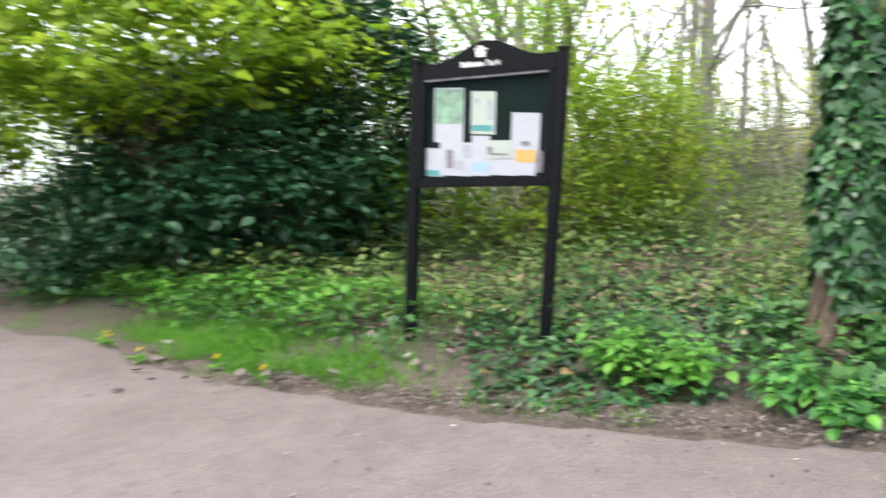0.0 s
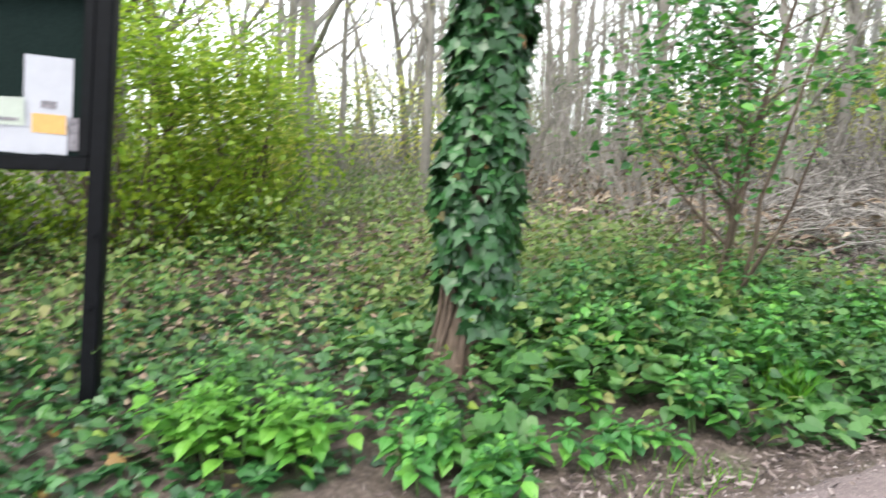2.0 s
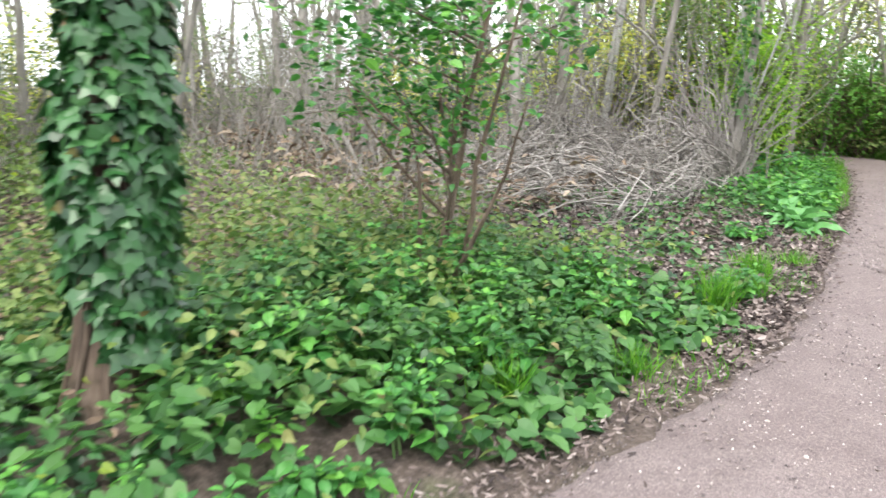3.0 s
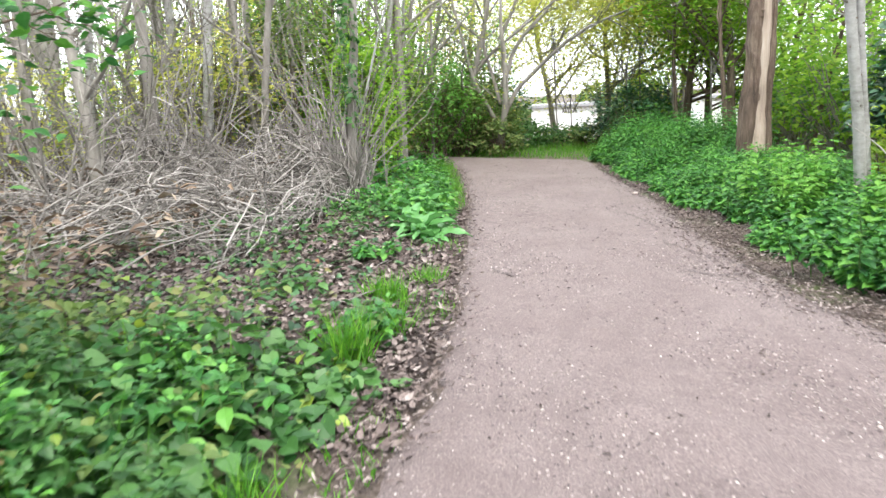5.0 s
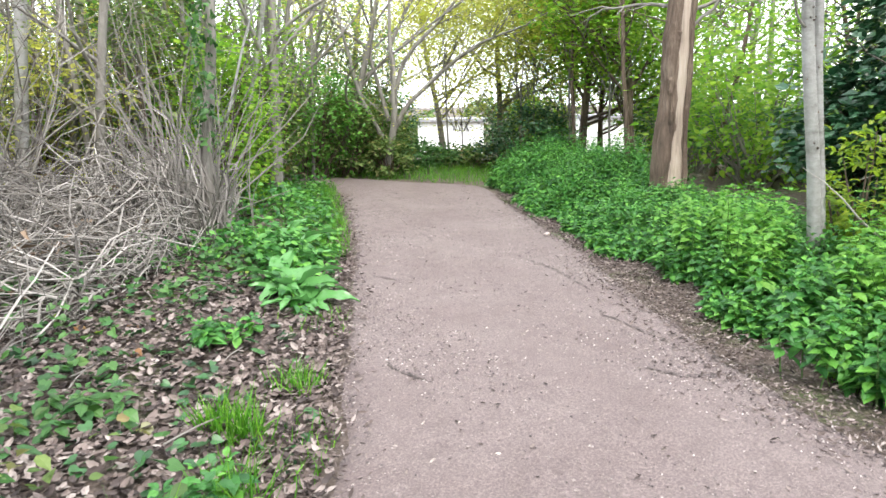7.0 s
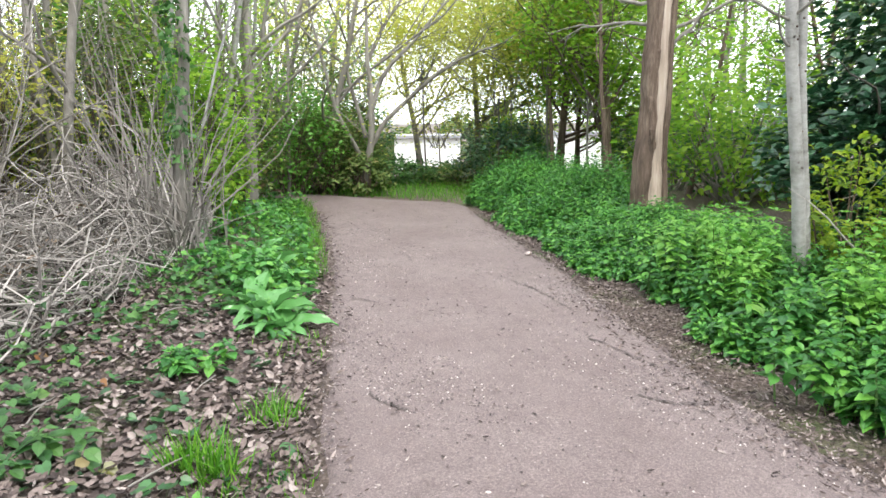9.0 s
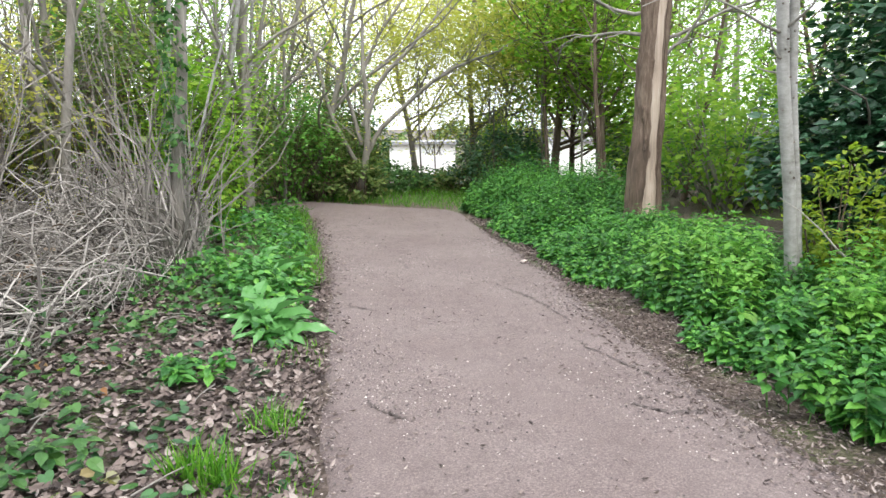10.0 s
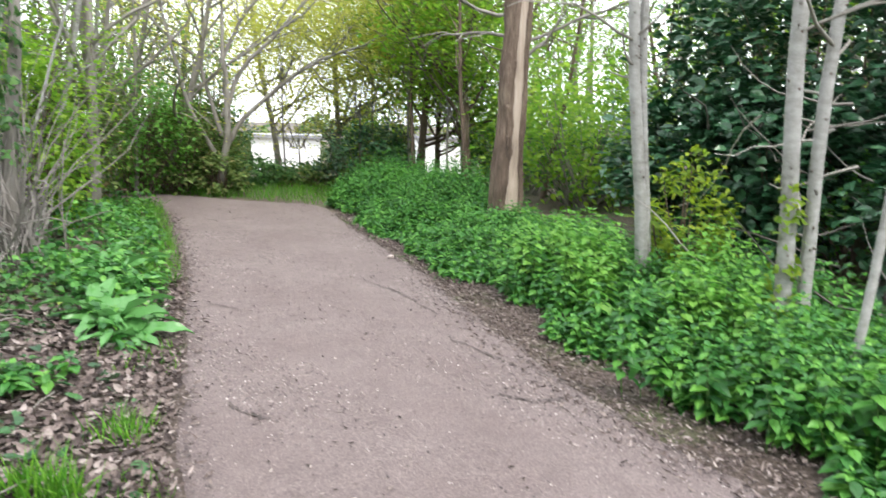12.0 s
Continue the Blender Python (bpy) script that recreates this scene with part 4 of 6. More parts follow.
# ---- arching tree at the bend and slender trunks along the left bank ----
def arching_tree():
    r = np.random.default_rng(55)
    ob = thing("arching_tree", "grey tree with long limbs arching over the bend, thinly leaved", "tree", -1.9, 15.6)
    limbs = [([(-0.0, 0, -0.2), (0.12, -0.1, 1.0), (0.2, -0.1, 2.3), (0.12, 0, 3.2), (0.0, 0, 5.4)], 0.1),
             ([(0.12, -0.1, 0.8), (0.44, -0.1, 1.55), (1.74, -0.1, 2.65), (2.6, -0.3, 3.05), (3.4, -0.5, 3.35)], 0.065),
             ([(0.15, -0.1, 1.6), (0.32, 0, 2.4), (1.16, 0, 3.35), (1.9, 0, 4.1), (2.8, 0, 5.2)], 0.06),
             ([(0.12, 0, 2.7), (0.45, 0.1, 3.5), (1.16, 0.1, 4.5), (1.9, 0.2, 6.0)], 0.05),
             ([(0.05, 0, 0.6), (-0.5, 0, 1.9), (-0.9, 0.1, 3.6), (-1.1, 0.1, 5.6)], 0.06),
             ([(0.1, 0, 1.2), (-0.2, 0.1, 2.6), (-0.25, 0.2, 4.0), (0.1, 0.3, 5.8)], 0.05)]
    twigs, tips = [], []
    for i, (pts, r0) in enumerate(limbs):
        p = np.array(pts, float)
        t = np.linspace(0, len(p) - 1, 16)
        q = np.stack([np.interp(t, np.arange(len(p)), p[:, c]) for c in range(3)], -1)
        for c in range(3):
            q[1:-1, c] = (q[:-2, c] + 2 * q[1:-1, c] + q[2:, c]) / 4
        q[1:] += np.cumsum(r.normal(0, 0.02, (15, 3)), 0)
        part("limb" if i else "trunk", mesh("limb", *tubes([(q, np.linspace(r0, 0.012, 16))], 8), GREY_BARK, True), ob)
        for _ in range(15):
            j = r.integers(4, 16)
            w = limb(r, q[j], unit(q[j] - q[j - 1]) + r.normal(0, 0.45, 3), r.uniform(0.6, 1.7), 0.014, 0.003, 6, 0.15, 0.02)
            twigs.append(w)
            tips += [w[0][-1], w[0][3]]
            for _ in range(3):
                m = r.integers(1, 6)
                v = limb(r, w[0][m], unit(w[0][m] - w[0][m - 1]) + r.normal(0, 0.6, 3), r.uniform(0.3, 0.8), 0.005, 0.002, 4, 0.2, 0.0)
                twigs.append(v)
                tips.append(v[0][-1])
    part("twig_mass", mesh("twig_mass", *tubes(twigs, 4), GREY_BARK), ob)["kind"] = "stuff"
    part("crown", mesh("crown", *leafy(56, np.array(tips), 6, 0.28, 0.075, OVATE), YELLOWISH), ob, "sparse yellow-green leaves")["kind"] = "stuff"


arching_tree()


def slender_tree(x, y, lean, r0, h, seed, bark):
    r = np.random.default_rng(seed)
    ob = thing("slender_tree", "slender pale grey trunk leaning among green undergrowth", "tree", x, y, float(land(x, y)), "slender trunks")
    p, w = limb(r, (0, 0, -0.15), (lean, r.normal(0, 0.04), 1), h, r0, r0 * 0.45, 12, 0.035, 0.0)
    w[0] *= 1.25
    part("trunk", mesh("trunk", *tubes([(p, w)], 9), bark, True), ob)
    for _ in range(6):
        k = r.integers(4, 11)
        a = r.uniform(0, 6.283)
        b = limb(r, p[k], (math.cos(a), math.sin(a), 0.7), r.uniform(0.5, 1.5), w[k] * 0.35, 0.003, 7, 0.16, 0.04)
        part("branch", mesh("branch", *tubes([b], 5), bark, True), ob)


for k, (x, y, lean, r0, h) in enumerate([(-3.7, 11.0, 0.14, 0.05, 6), (-3.5, 12.3, 0.12, 0.045, 6), (-4.1, 10.2, 0.08, 0.045, 6), (-4.4, 11.8, 0.1, 0.06, 6.5), (-3.9, 13.1, 0.18, 0.05, 6), (-4.7, 9.9, 0.05, 0.05, 6),
                                         (-3.5, 9.0, 0.24, 0.022, 4.5), (-4.6, 8.5, 0.0, 0.045, 6), (-5.3, 8.0, 0.08, 0.085, 7), (-5.0, 9.2, 0.04, 0.06, 6.5), (-6.2, 8.9, 0.05, 0.08, 7), (-4.2, 10.6, -0.04, 0.05, 6), (-6.9, 7.6, 0.1, 0.07, 6), (-3.3, 14.6, 0.1, 0.04, 5)]):
    slender_tree(x, y, lean, r0, h, 700 + k, (PALE_BARK, GREY_BARK)[k % 2])


# ---- pale trunks and the stripped tree on the right ----
def pale_tree(name, label, x, y, stems, knots=22, seed=1, side=()):
    ob = thing(name, label, "tree", x, y, float(land(x, y)), "pale trunks")
    r = np.random.default_rng(seed)
    for dx, dy, r0, lx, ly, h in stems:
        n = 14
        z = np.linspace(-0.15, h, n)
        P = np.stack([dx + lx * z + 0.022 * np.sin(z * 2.3 + dx * 9), dy + ly * z + 0.01 * np.sin(z * 1.7), z], -1)
        R = r0 * (1 - 0.06 * z) * (1 + 0.25 * np.exp(-(z + 0.15) * 5))
        t = part("trunk", mesh("trunk", *tubes([(P, np.maximum(R, 0.012))], 14), PALE_BARK, True), ob)
        for _ in range(knots):
            zz, a = r.uniform(0.5, 3.6), r.uniform(3.2, 6.2)
            q = np.array([np.interp(zz, z, P[:, 0]), np.interp(zz, z, P[:, 1]), zz])
            o = np.array([math.cos(a), math.sin(a), 0.1])
            rr = np.interp(zz, z, R)
            knot = (np.array([q + o * rr * 0.7, q + o * (rr + 0.009)]), np.array([0.014, 0.006]))
            part("knot", mesh("knot", *tubes([knot], 6), BROWN_BARK), t, "dark branch scar")
        br = []
        for _ in range(9):
            zz, a = r.uniform(1.6, h * 0.9), r.uniform(0, 6.28)
            q = (np.interp(zz, z, P[:, 0]), np.interp(zz, z, P[:, 1]), zz)
            br.append(limb(r, q, (math.cos(a), math.sin(a), 0.35), r.uniform(0.5, 1.6), 0.014, 0.003, 7, 0.2, 0.02))
        for b in br:
            part("branch", mesh("branch", *tubes([b], 5), GREY_BARK, True), t)
    return ob


def build_right_trunks():
    pale_tree("pale_tree", "smooth pale grey twin-stemmed trunk rising from nettles", 2.86, 5.72, [(0.0, 0, 0.054, -0.1, -0.01, 6.5), (0.05, 0.03, 0.044, -0.075, 0.0, 6)], seed=4)
    twin = pale_tree("pale_tree", "pair of pale grey trunks joined at the foot, ivy on one", 3.05, 4.1, [(0, 0, 0.056, -0.035, 0.0, 6.5), (0.09, -0.05, 0.045, 0.04, 0.02, 6)], seed=5)
    pale_tree("pale_tree", "thin pale leaning stem beside the nettles", 2.9, 3.3, [(0, 0, 0.026, 0.12, 0.02, 3.6)], 5, seed=6)
    q = np.random.default_rng(77)
    m = 90
    h, a = 0.25 + 0.95 * q.random(m) ** 1.3, q.uniform(2.6, 6.4, m)
    o = np.stack([np.cos(a), np.sin(a), 0 * a], -1)
    at = o * q.uniform(0.055, 0.1, m)[:, None] + np.stack([-0.035 * h, 0 * h, h], -1)
    part("ivy", mesh("ivy", *spread(IVY_SHAPE, at, unit(o * 0.4 + flat_way(m, 0.7, q)), unit(o + up_normal(m, 0.3, q)), q.uniform(0.035, 0.07, m)), MAPLE), twin, "young yellow-green ivy leaves")
    # stripped dead-looking trunk
    x, y = 2.63, 9.5
    ob = thing("stripped_tree", "tall brown trunk with bark torn away showing pale wood", "tree", x, y, float(land(x, y)))
    z = np.linspace(-0.2, 7.5, 16)
    P = np.stack([0.035 * z, 0.0 * z, z], -1)
    R = 0.195 * (1 - 0.055 * z) * (1 + 0.4 * np.exp(-(z + 0.2) * 1.8))
    part("trunk", mesh("trunk", *tubes([(P, np.maximum(R, 0.03))], 18), BROWN_BARK, True), ob)
    bare, flaps = [], []
    zz = np.linspace(-0.1, 3.9, 22)
    a = -1.5
    base = np.stack([np.interp(zz, z, P[:, 0]), np.interp(zz, z, P[:, 1]), zz], -1)
    rr = np.interp(zz, z, R)
    sway = 0.06 * np.sin(zz * 2.3)
    bare.append((base + np.stack([rr * 0.66 * np.cos(a + 0.22 + sway), rr * 0.66 * np.sin(a + 0.22 + sway), 0 * zz], -1), rr * (0.42 + 0.05 * np.sin(zz * 4.3) + 0.03 * np.sin(zz * 13))))
    bare.append((base + np.stack([rr * 0.8 * np.cos(a + 0.02 - sway), rr * 0.8 * np.sin(a + 0.02 - sway), 0 * zz], -1), rr * (0.26 + 0.06 * np.sin(zz * 3.1 + 1) + 0.03 * np.sin(zz * 17))))
    part("bare_wood", mesh("bare_wood", *tubes(bare, 12), BARE_WOOD, True), ob, "pale torn heartwood")
    top = np.linspace(2.3, 7.2, 10)
    part("upper_wood", mesh("upper_wood", *tubes([(np.stack([np.interp(top, z, P[:, 0]) - 0.01, 0 * top - 0.035, top], -1), np.interp(top, z, R) * np.interp(top, [2.3, 3.0, 3.6, 7.2], [0.5, 0.72, 0.97, 0.95]))], 14), GREY_BARK, True), ob, "grey weathered upper trunk")
    for ang, s, lift in ((-0.62, 0.22, 0.96), (-2.35, 0.5, 0.66), (-0.2, 0.3, 0.85), (-2.9, 0.36, 0.8), (-0.86, 0.07, 1.06), (-1.95, 0.16, 0.95)):
        wob = ang + 0.05 * np.sin(zz * 4 + ang)
        ridge = (base + np.stack([rr * lift * np.cos(wob), rr * lift * np.sin(wob), 0 * zz], -1), rr * s * (1 + 0.22 * np.sin(zz * 5 + ang) + 0.12 * np.sin(zz * 15)))
        part("bark_ridge", mesh("bark_ridge", *tubes([ridge], 9), BROWN_BARK, True), ob)
    r = np.random.default_rng(8)
    # loose flakes of bark along both edges of the tear, and a forking limb
    for _ in range(34):
        ang, z0, L = (-0.72 if r.random() < 0.6 else -1.95) + r.normal(0, 0.12), r.uniform(0.1, 3.2), r.uniform(0.08, 0.34)
        zf = np.linspace(z0, z0 + L, 5)
        rf = np.interp(zf, z, R)
        flake = (np.stack([np.interp(zf, z, P[:, 0]) + rf * 1.02 * np.cos(ang + 0.12 * (zf - z0)), rf * 1.02 * np.sin(ang), zf], -1), r.uniform(0.012, 0.032) * np.array([0.3, 1, 0.8, 1.1, 0.2]))
        part("bark_flake", mesh("bark_flake", *tubes([flake], 6), BROWN_BARK), ob)
    part("fork", mesh("fork", *tubes([limb(r, (0.06, -0.05, 2.1), (-0.22, 0.05, 1), 3.2, 0.075, 0.03, 9, 0.06, 0.02)], 10), BROWN_BARK, True), ob)
    br = []
    for zb, az, L in ((2.5, 0.2, 2.6), (2.9, 2.7, 2.4), (2.2, 0.0, 1.4), (3.4, -0.4, 3.0), (3.3, 3.4, 2.2), (4.0, 1.2, 2.5), (2.6, 2.9, 1.5), (4.6, -1.0, 2.4)):
        br.append(limb(r, (0.035 * zb, 0, zb), (math.cos(az), math.sin(az) * 0.8, 0.3), L, 0.03, 0.004, 9, 0.22, 0.03))
    for b in list(br):
        for _ in range(5):
            k = r.integers(2, 8)
            br.append(limb(r, b[0][k], unit(b[0][k] - b[0][k - 1]) + r.normal(0, 0.5, 3), r.uniform(0.4, 1.0), 0.012, 0.003, 6, 0.2, 0.0))
    for b in br:
        part("branch", mesh("branch", *tubes([b], 6), GREY_BARK, True), ob)
    # slim dark trunks behind
    t = tree("slim_tree", "slim dark trunk among bright leaves", 2.9, 13.0, 141, 7, 0.05, BROWN_BARK, CANOPY, 4, 0.2, 0.1, "slim trunks", first=0.3, n1=14, n2=4, n3=1)
    copies(t, [(3.3, 12.7), (4.6, 13.7), (5.6, 11.4), (2.2, 15.0)], 17, 0.85, 1.1)


build_right_trunks()


# ---- herb layer ----
def nettles(n, xs, ys, hs, seed, leaf_size=0.085, levels=8):
    r = np.random.default_rng(seed)
    z0 = land(xs, ys)
    pieces = []
    a = r.uniform(0, 6.283, n)
    lean = r.normal(0, 0.1, (n, 2))
    for k in range(levels):
        t = (k + 1.0) / levels
        zz = z0 + hs * (0.3 + 0.7 * t)
        s = leaf_size * (1.1 - 0.62 * t * t) * r.uniform(0.75, 1.2, n)
        for side in range(2 if k < levels - 1 else 4):
            b = a + k * 1.57 + side * (math.pi if k < levels - 1 else math.pi / 2) + r.normal(0, 0.2, n)
            way = np.stack([np.cos(b), np.sin(b), r.normal(-0.15 if k < levels - 1 else 0.5, 0.2, n)], -1)
            at = np.stack([xs + lean[:, 0] * t * hs + 0.012 * np.cos(b), ys + lean[:, 1] * t * hs + 0.012 * np.sin(b), zz], -1)
            pieces.append(spread(OVATE, at, way, up_normal(n, 0.2, r), s))
    top = np.stack([lean[:, 0], lean[:, 1], np.ones(n)], -1)
    stem = spread(BLADE, np.stack([xs, ys, z0 - 0.02], -1), top, flat_way(n, 0, r), hs, 0.012 / hs)
    return joined(pieces), stem


def herb_parts(ob, V, F, SV, SF, m, leaf):
    part("foliage", mesh("foliage", V, F, leaf), ob)["kind"] = "stuff"
    nv, nf = len(SV) // m, len(SF) // m
    for k in range(m):
        part("stalk", mesh("stalk", SV[k * nv:(k + 1) * nv], np.array(SF[k * nf:(k + 1) * nf]) - k * nv, GREEN_STEM), ob)


def build_right_verge():
    r = np.random.default_rng(41)
    n = 4500
    y = 1.6 + 13.9 * r.random(n) ** 1.15
    front = np.interp(y, [1.6, 3.1, 3.9, 5.5, 7, 9], [0.24, 0.26, 0.36, 0.4, 0.16, 0.1])
    off = np.abs(r.beta(1.1, 1.6, n)) * np.interp(y, [1.6, 6, 10, 15.5], [2.3, 2.2, 2.4, 3.2]) + front + 0.09 * np.sin(y * 2.3) + 0.08 * np.sin(y * 5.1)
    x = right_x(y) + off
    tall = np.interp(y, [2, 6, 8, 9.3, 10.2, 12], [0.66, 0.68, 0.55, 0.5, 0.85, 1.15])
    h = tall * np.clip(0.1 + 0.38 * np.clip((off - front) * 1.6, 0, 1) + r.normal(0, 0.12, n) + 0.18 * np.sin(y * 1.7 + x) * np.sin(y * 3.9 - 2 * x) * np.clip(off * 1.5, 0.3, 1), 0.09, 0.85)
    keep = ((x - 3.05) ** 2 + (y - 4.1) ** 2 > 0.02) & ((x - 2.68) ** 2 + (y - 9.6) ** 2 > 0.1)
    x, y, h = x[keep], y[keep], h[keep]
    (V, F), (SV, SF) = nettles(len(x), x, y, h, 42, 0.09, 8)
    stuff("nettle_bed", mesh("nettle_bed", V, F, NETTLE), "dense bed of bright green nettles beside the path", "nettles")
    stuff("nettle_stems", mesh("nettle_stems", SV, SF, GREEN_STEM), "thin green nettle stalks", "nettles")
    # taller pale-topped garlic mustard in front of the pale trunks
    for k, (px, py, ph, m) in enumerate([(2.2, 5.2, 0.55, 16), (2.45, 5.6, 0.7, 16), (2.3, 6.1, 0.62, 16), (2.75, 4.5, 0.62, 12), (2.6, 3.95, 0.55, 12), (3.25, 5.3, 0.7, 12), (2.72, 4.2, 0.66, 8), (2.2, 6.5, 0.6, 14), (2.4, 2.95, 0.45, 14), (2.15, 3.6, 0.4, 12), (2.6, 2.6, 0.5, 14), (2.1, 4.5, 0.42, 12), (2.0, 5.9, 0.45, 12)]):
        rr = np.random.default_rng(300 + k)
        ob = thing("tall_herb", "tall bright green leafy herb among nettles", "plant", px, py, 0.0, "tall herbs")
        (V, F), (SV, SF) = nettles(m, px + rr.normal(0, 0.16, m), py + rr.normal(0, 0.16, m), ph * rr.uniform(0.75, 1.1, m), 310 + k, 0.1, 9)
        o = np.array([px, py, 0])
        herb_parts(ob, V - o, F, SV - o, SF, m, BRIGHT if k < 8 else NETTLE)


build_right_verge()


def carpet(name, label, n, area, seed, leaf, size, shape, hmin, hmax, keep=None, tilt=0.35):
    """Low leaves over a stretch of ground."""
    r = np.random.default_rng(seed)
    x, y = r.uniform(area[0], area[1], n), r.uniform(area[2], area[3], n)
    d = left_x(y) - x
    clump = 0.5 + 0.5 * np.sin(2.3 * x + 1.4 * np.sin(1.7 * y + seed)) * np.cos(2.0 * y + 1.2 * np.sin(2.6 * x))
    ok = (d > 0.12) & (r.random(n) < 0.3 + 1.1 * clump)
    if keep:
        ok &= keep(x, y, d, r)
    x, y, d = x[ok], y[ok], d[ok]
    m = len(x)
    patch = 0.5 + 0.5 * np.sin(1.7 * x + 0.9 * np.sin(2.1 * y)) * np.cos(1.3 * y + 0.8 * np.sin(1.9 * x))
    h = (hmin + (hmax - hmin) * r.random(m) * (0.35 + 0.65 * patch)) * np.clip(d / 0.7, 0.25, 1)
    at = np.stack([x, y, land(x, y) + h], -1)
    return stuff(name, mesh(name, *spread(shape, at, flat_way(m, 0.2, r), up_normal(m, tilt, r), size * r.uniform(0.55, 1.25, m)), leaf), label, "plants")


def build_left_verge():
    # thick ivy and ground elder from the ivy tree onwards
    carpet("ground_ivy_leaves", "broad green leaves of ivy and ground elder", 5600, (-3.4, -0.55, -2.3, 1.5), 51, HERB, 0.098, HEART, 0.02, 0.4,
           lambda x, y, d, r: (d > 0.22 + 0.12 * np.sin(y * 3) + 0.28 * np.exp(-((y + 1.55) / 0.5) ** 2)) & ((x + 2.2) ** 2 + (y + 1.95) ** 2 > 0.05))
    carpet("low_herbs", "low mixed green herbs", 24000, (-8.5, -1.0, -10.5, -1.2), 52, HERB, 0.085, OVATE, 0.01, 0.42,
           lambda x, y, d, r: (d > 0.75) & (r.random(len(x)) < np.interp(y, [-7, -4.8], [0.9, 0.62])))
    carpet("bramble_undergrowth", "thin yellowish bramble and herb undergrowth", 26000, (-10.5, -2.6, -8.5, 3.5), 53, BRAMBLE, 0.08, OVATE, 0.02, 0.85,
           lambda x, y, d, r: (d > 1.3) & (y < 1.0 - 0.25 * (x + 3)))
    carpet("bush_foot_herbs", "bright herbs along the foot of the dark shrub", 15000, (-8.5, -2.6, -9.6, -4.2), 60, FRESH, 0.095, OVATE, 0.03, 0.55,
           lambda x, y, d, r: (d > 0.85 + 0.3 * np.sin(y * 2.7) + np.interp(y, [-5.9, -4.8], [0, 1.0])) & (d < 2.6))
    carpet("mixed_herbs", "mixed yellowish herbs standing through ivy", 8000, (-4.8, -0.7, -1.8, 2.2), 59, BRAMBLE, 0.07, OVATE, 0.05, 0.62,
           lambda x, y, d, r: r.random(len(x)) < np.interp(d, [0.5, 1.8], [0.08, 1]), 0.6)
    carpet("dull_ivy", "dull blue-green ivy creeping over the bank", 3000, (-4.6, -1.6, -4.2, -1.5), 54, IVY, 0.08, IVY_SHAPE, 0.01, 0.14)
    carpet("sparse_herbs", "scattered small herbs in leaf litter", 1000, (-4.0, -0.8, 1.2, 6.8), 55, HERB, 0.07, HEART, 0.01, 0.16,
           lambda x, y, d, r: np.sin(2.7 * x + 1.1 * y) * np.cos(2.2 * y - 0.7 * x) + 0.35 * (2.2 - y) > 0.15)
    carpet("herb_drift", "pale green leaves over leaf litter", 3000, (-3.8, -0.75, -0.2, 2.5), 56, HERB, 0.085, HEART, 0.02, 0.26,
           lambda x, y, d, r: (d > 0.25) & (r.random(len(x)) < np.interp(y, [1.2, 2.0], [1, 0.03])))
    carpet("verge_herbs", "bright green herbs along the far path edge", 11000, (-4.6, -1.2, 5.6, 13.4), 57, NETTLE, 0.095, OVATE, 0.02, 0.5,
           lambda x, y, d, r: (d > 0.15) & (d < 2.2) & (y > 6.0) & ((x + 1.8) ** 2 + (y - 6.95) ** 2 > 0.16))
    carpet("wood_floor_plants", "thin green plants over the wood floor", 5000, (-13, -4, -1, 14), 58, BRAMBLE, 0.08, OVATE, 0.02, 0.4)
    carpet("dock_side_herbs", "bright green herbs crowding round the docks", 3400, (-2.9, -1.15, 4.7, 7.4), 61, NETTLE, 0.085, OVATE, 0.03, 0.36,
           lambda x, y, d, r: (d > 0.1) & (d < 0.4 + 0.35 * (y - 4.7)))
    carpet("stick_herbs", "dull green ivy and herbs growing through dead sticks", 3400, (-4.6, -1.5, 2.4, 6.6), 62, HERB, 0.06, HEART, 0.02, 0.3,
           lambda x, y, d, r: (d > 0.5) & (x < -1.6 - 0.12 * (6.6 - y)) & (r.random(len(x)) < np.interp(y, [2.6, 4.4], [0.12, 1])))
    carpet("scattered_ivy", "scattered dull ivy leaves over brown litter", 800, (-3.6, -0.7, 1.6, 5.6), 63, IVY, 0.075, HEART, 0.01, 0.08)
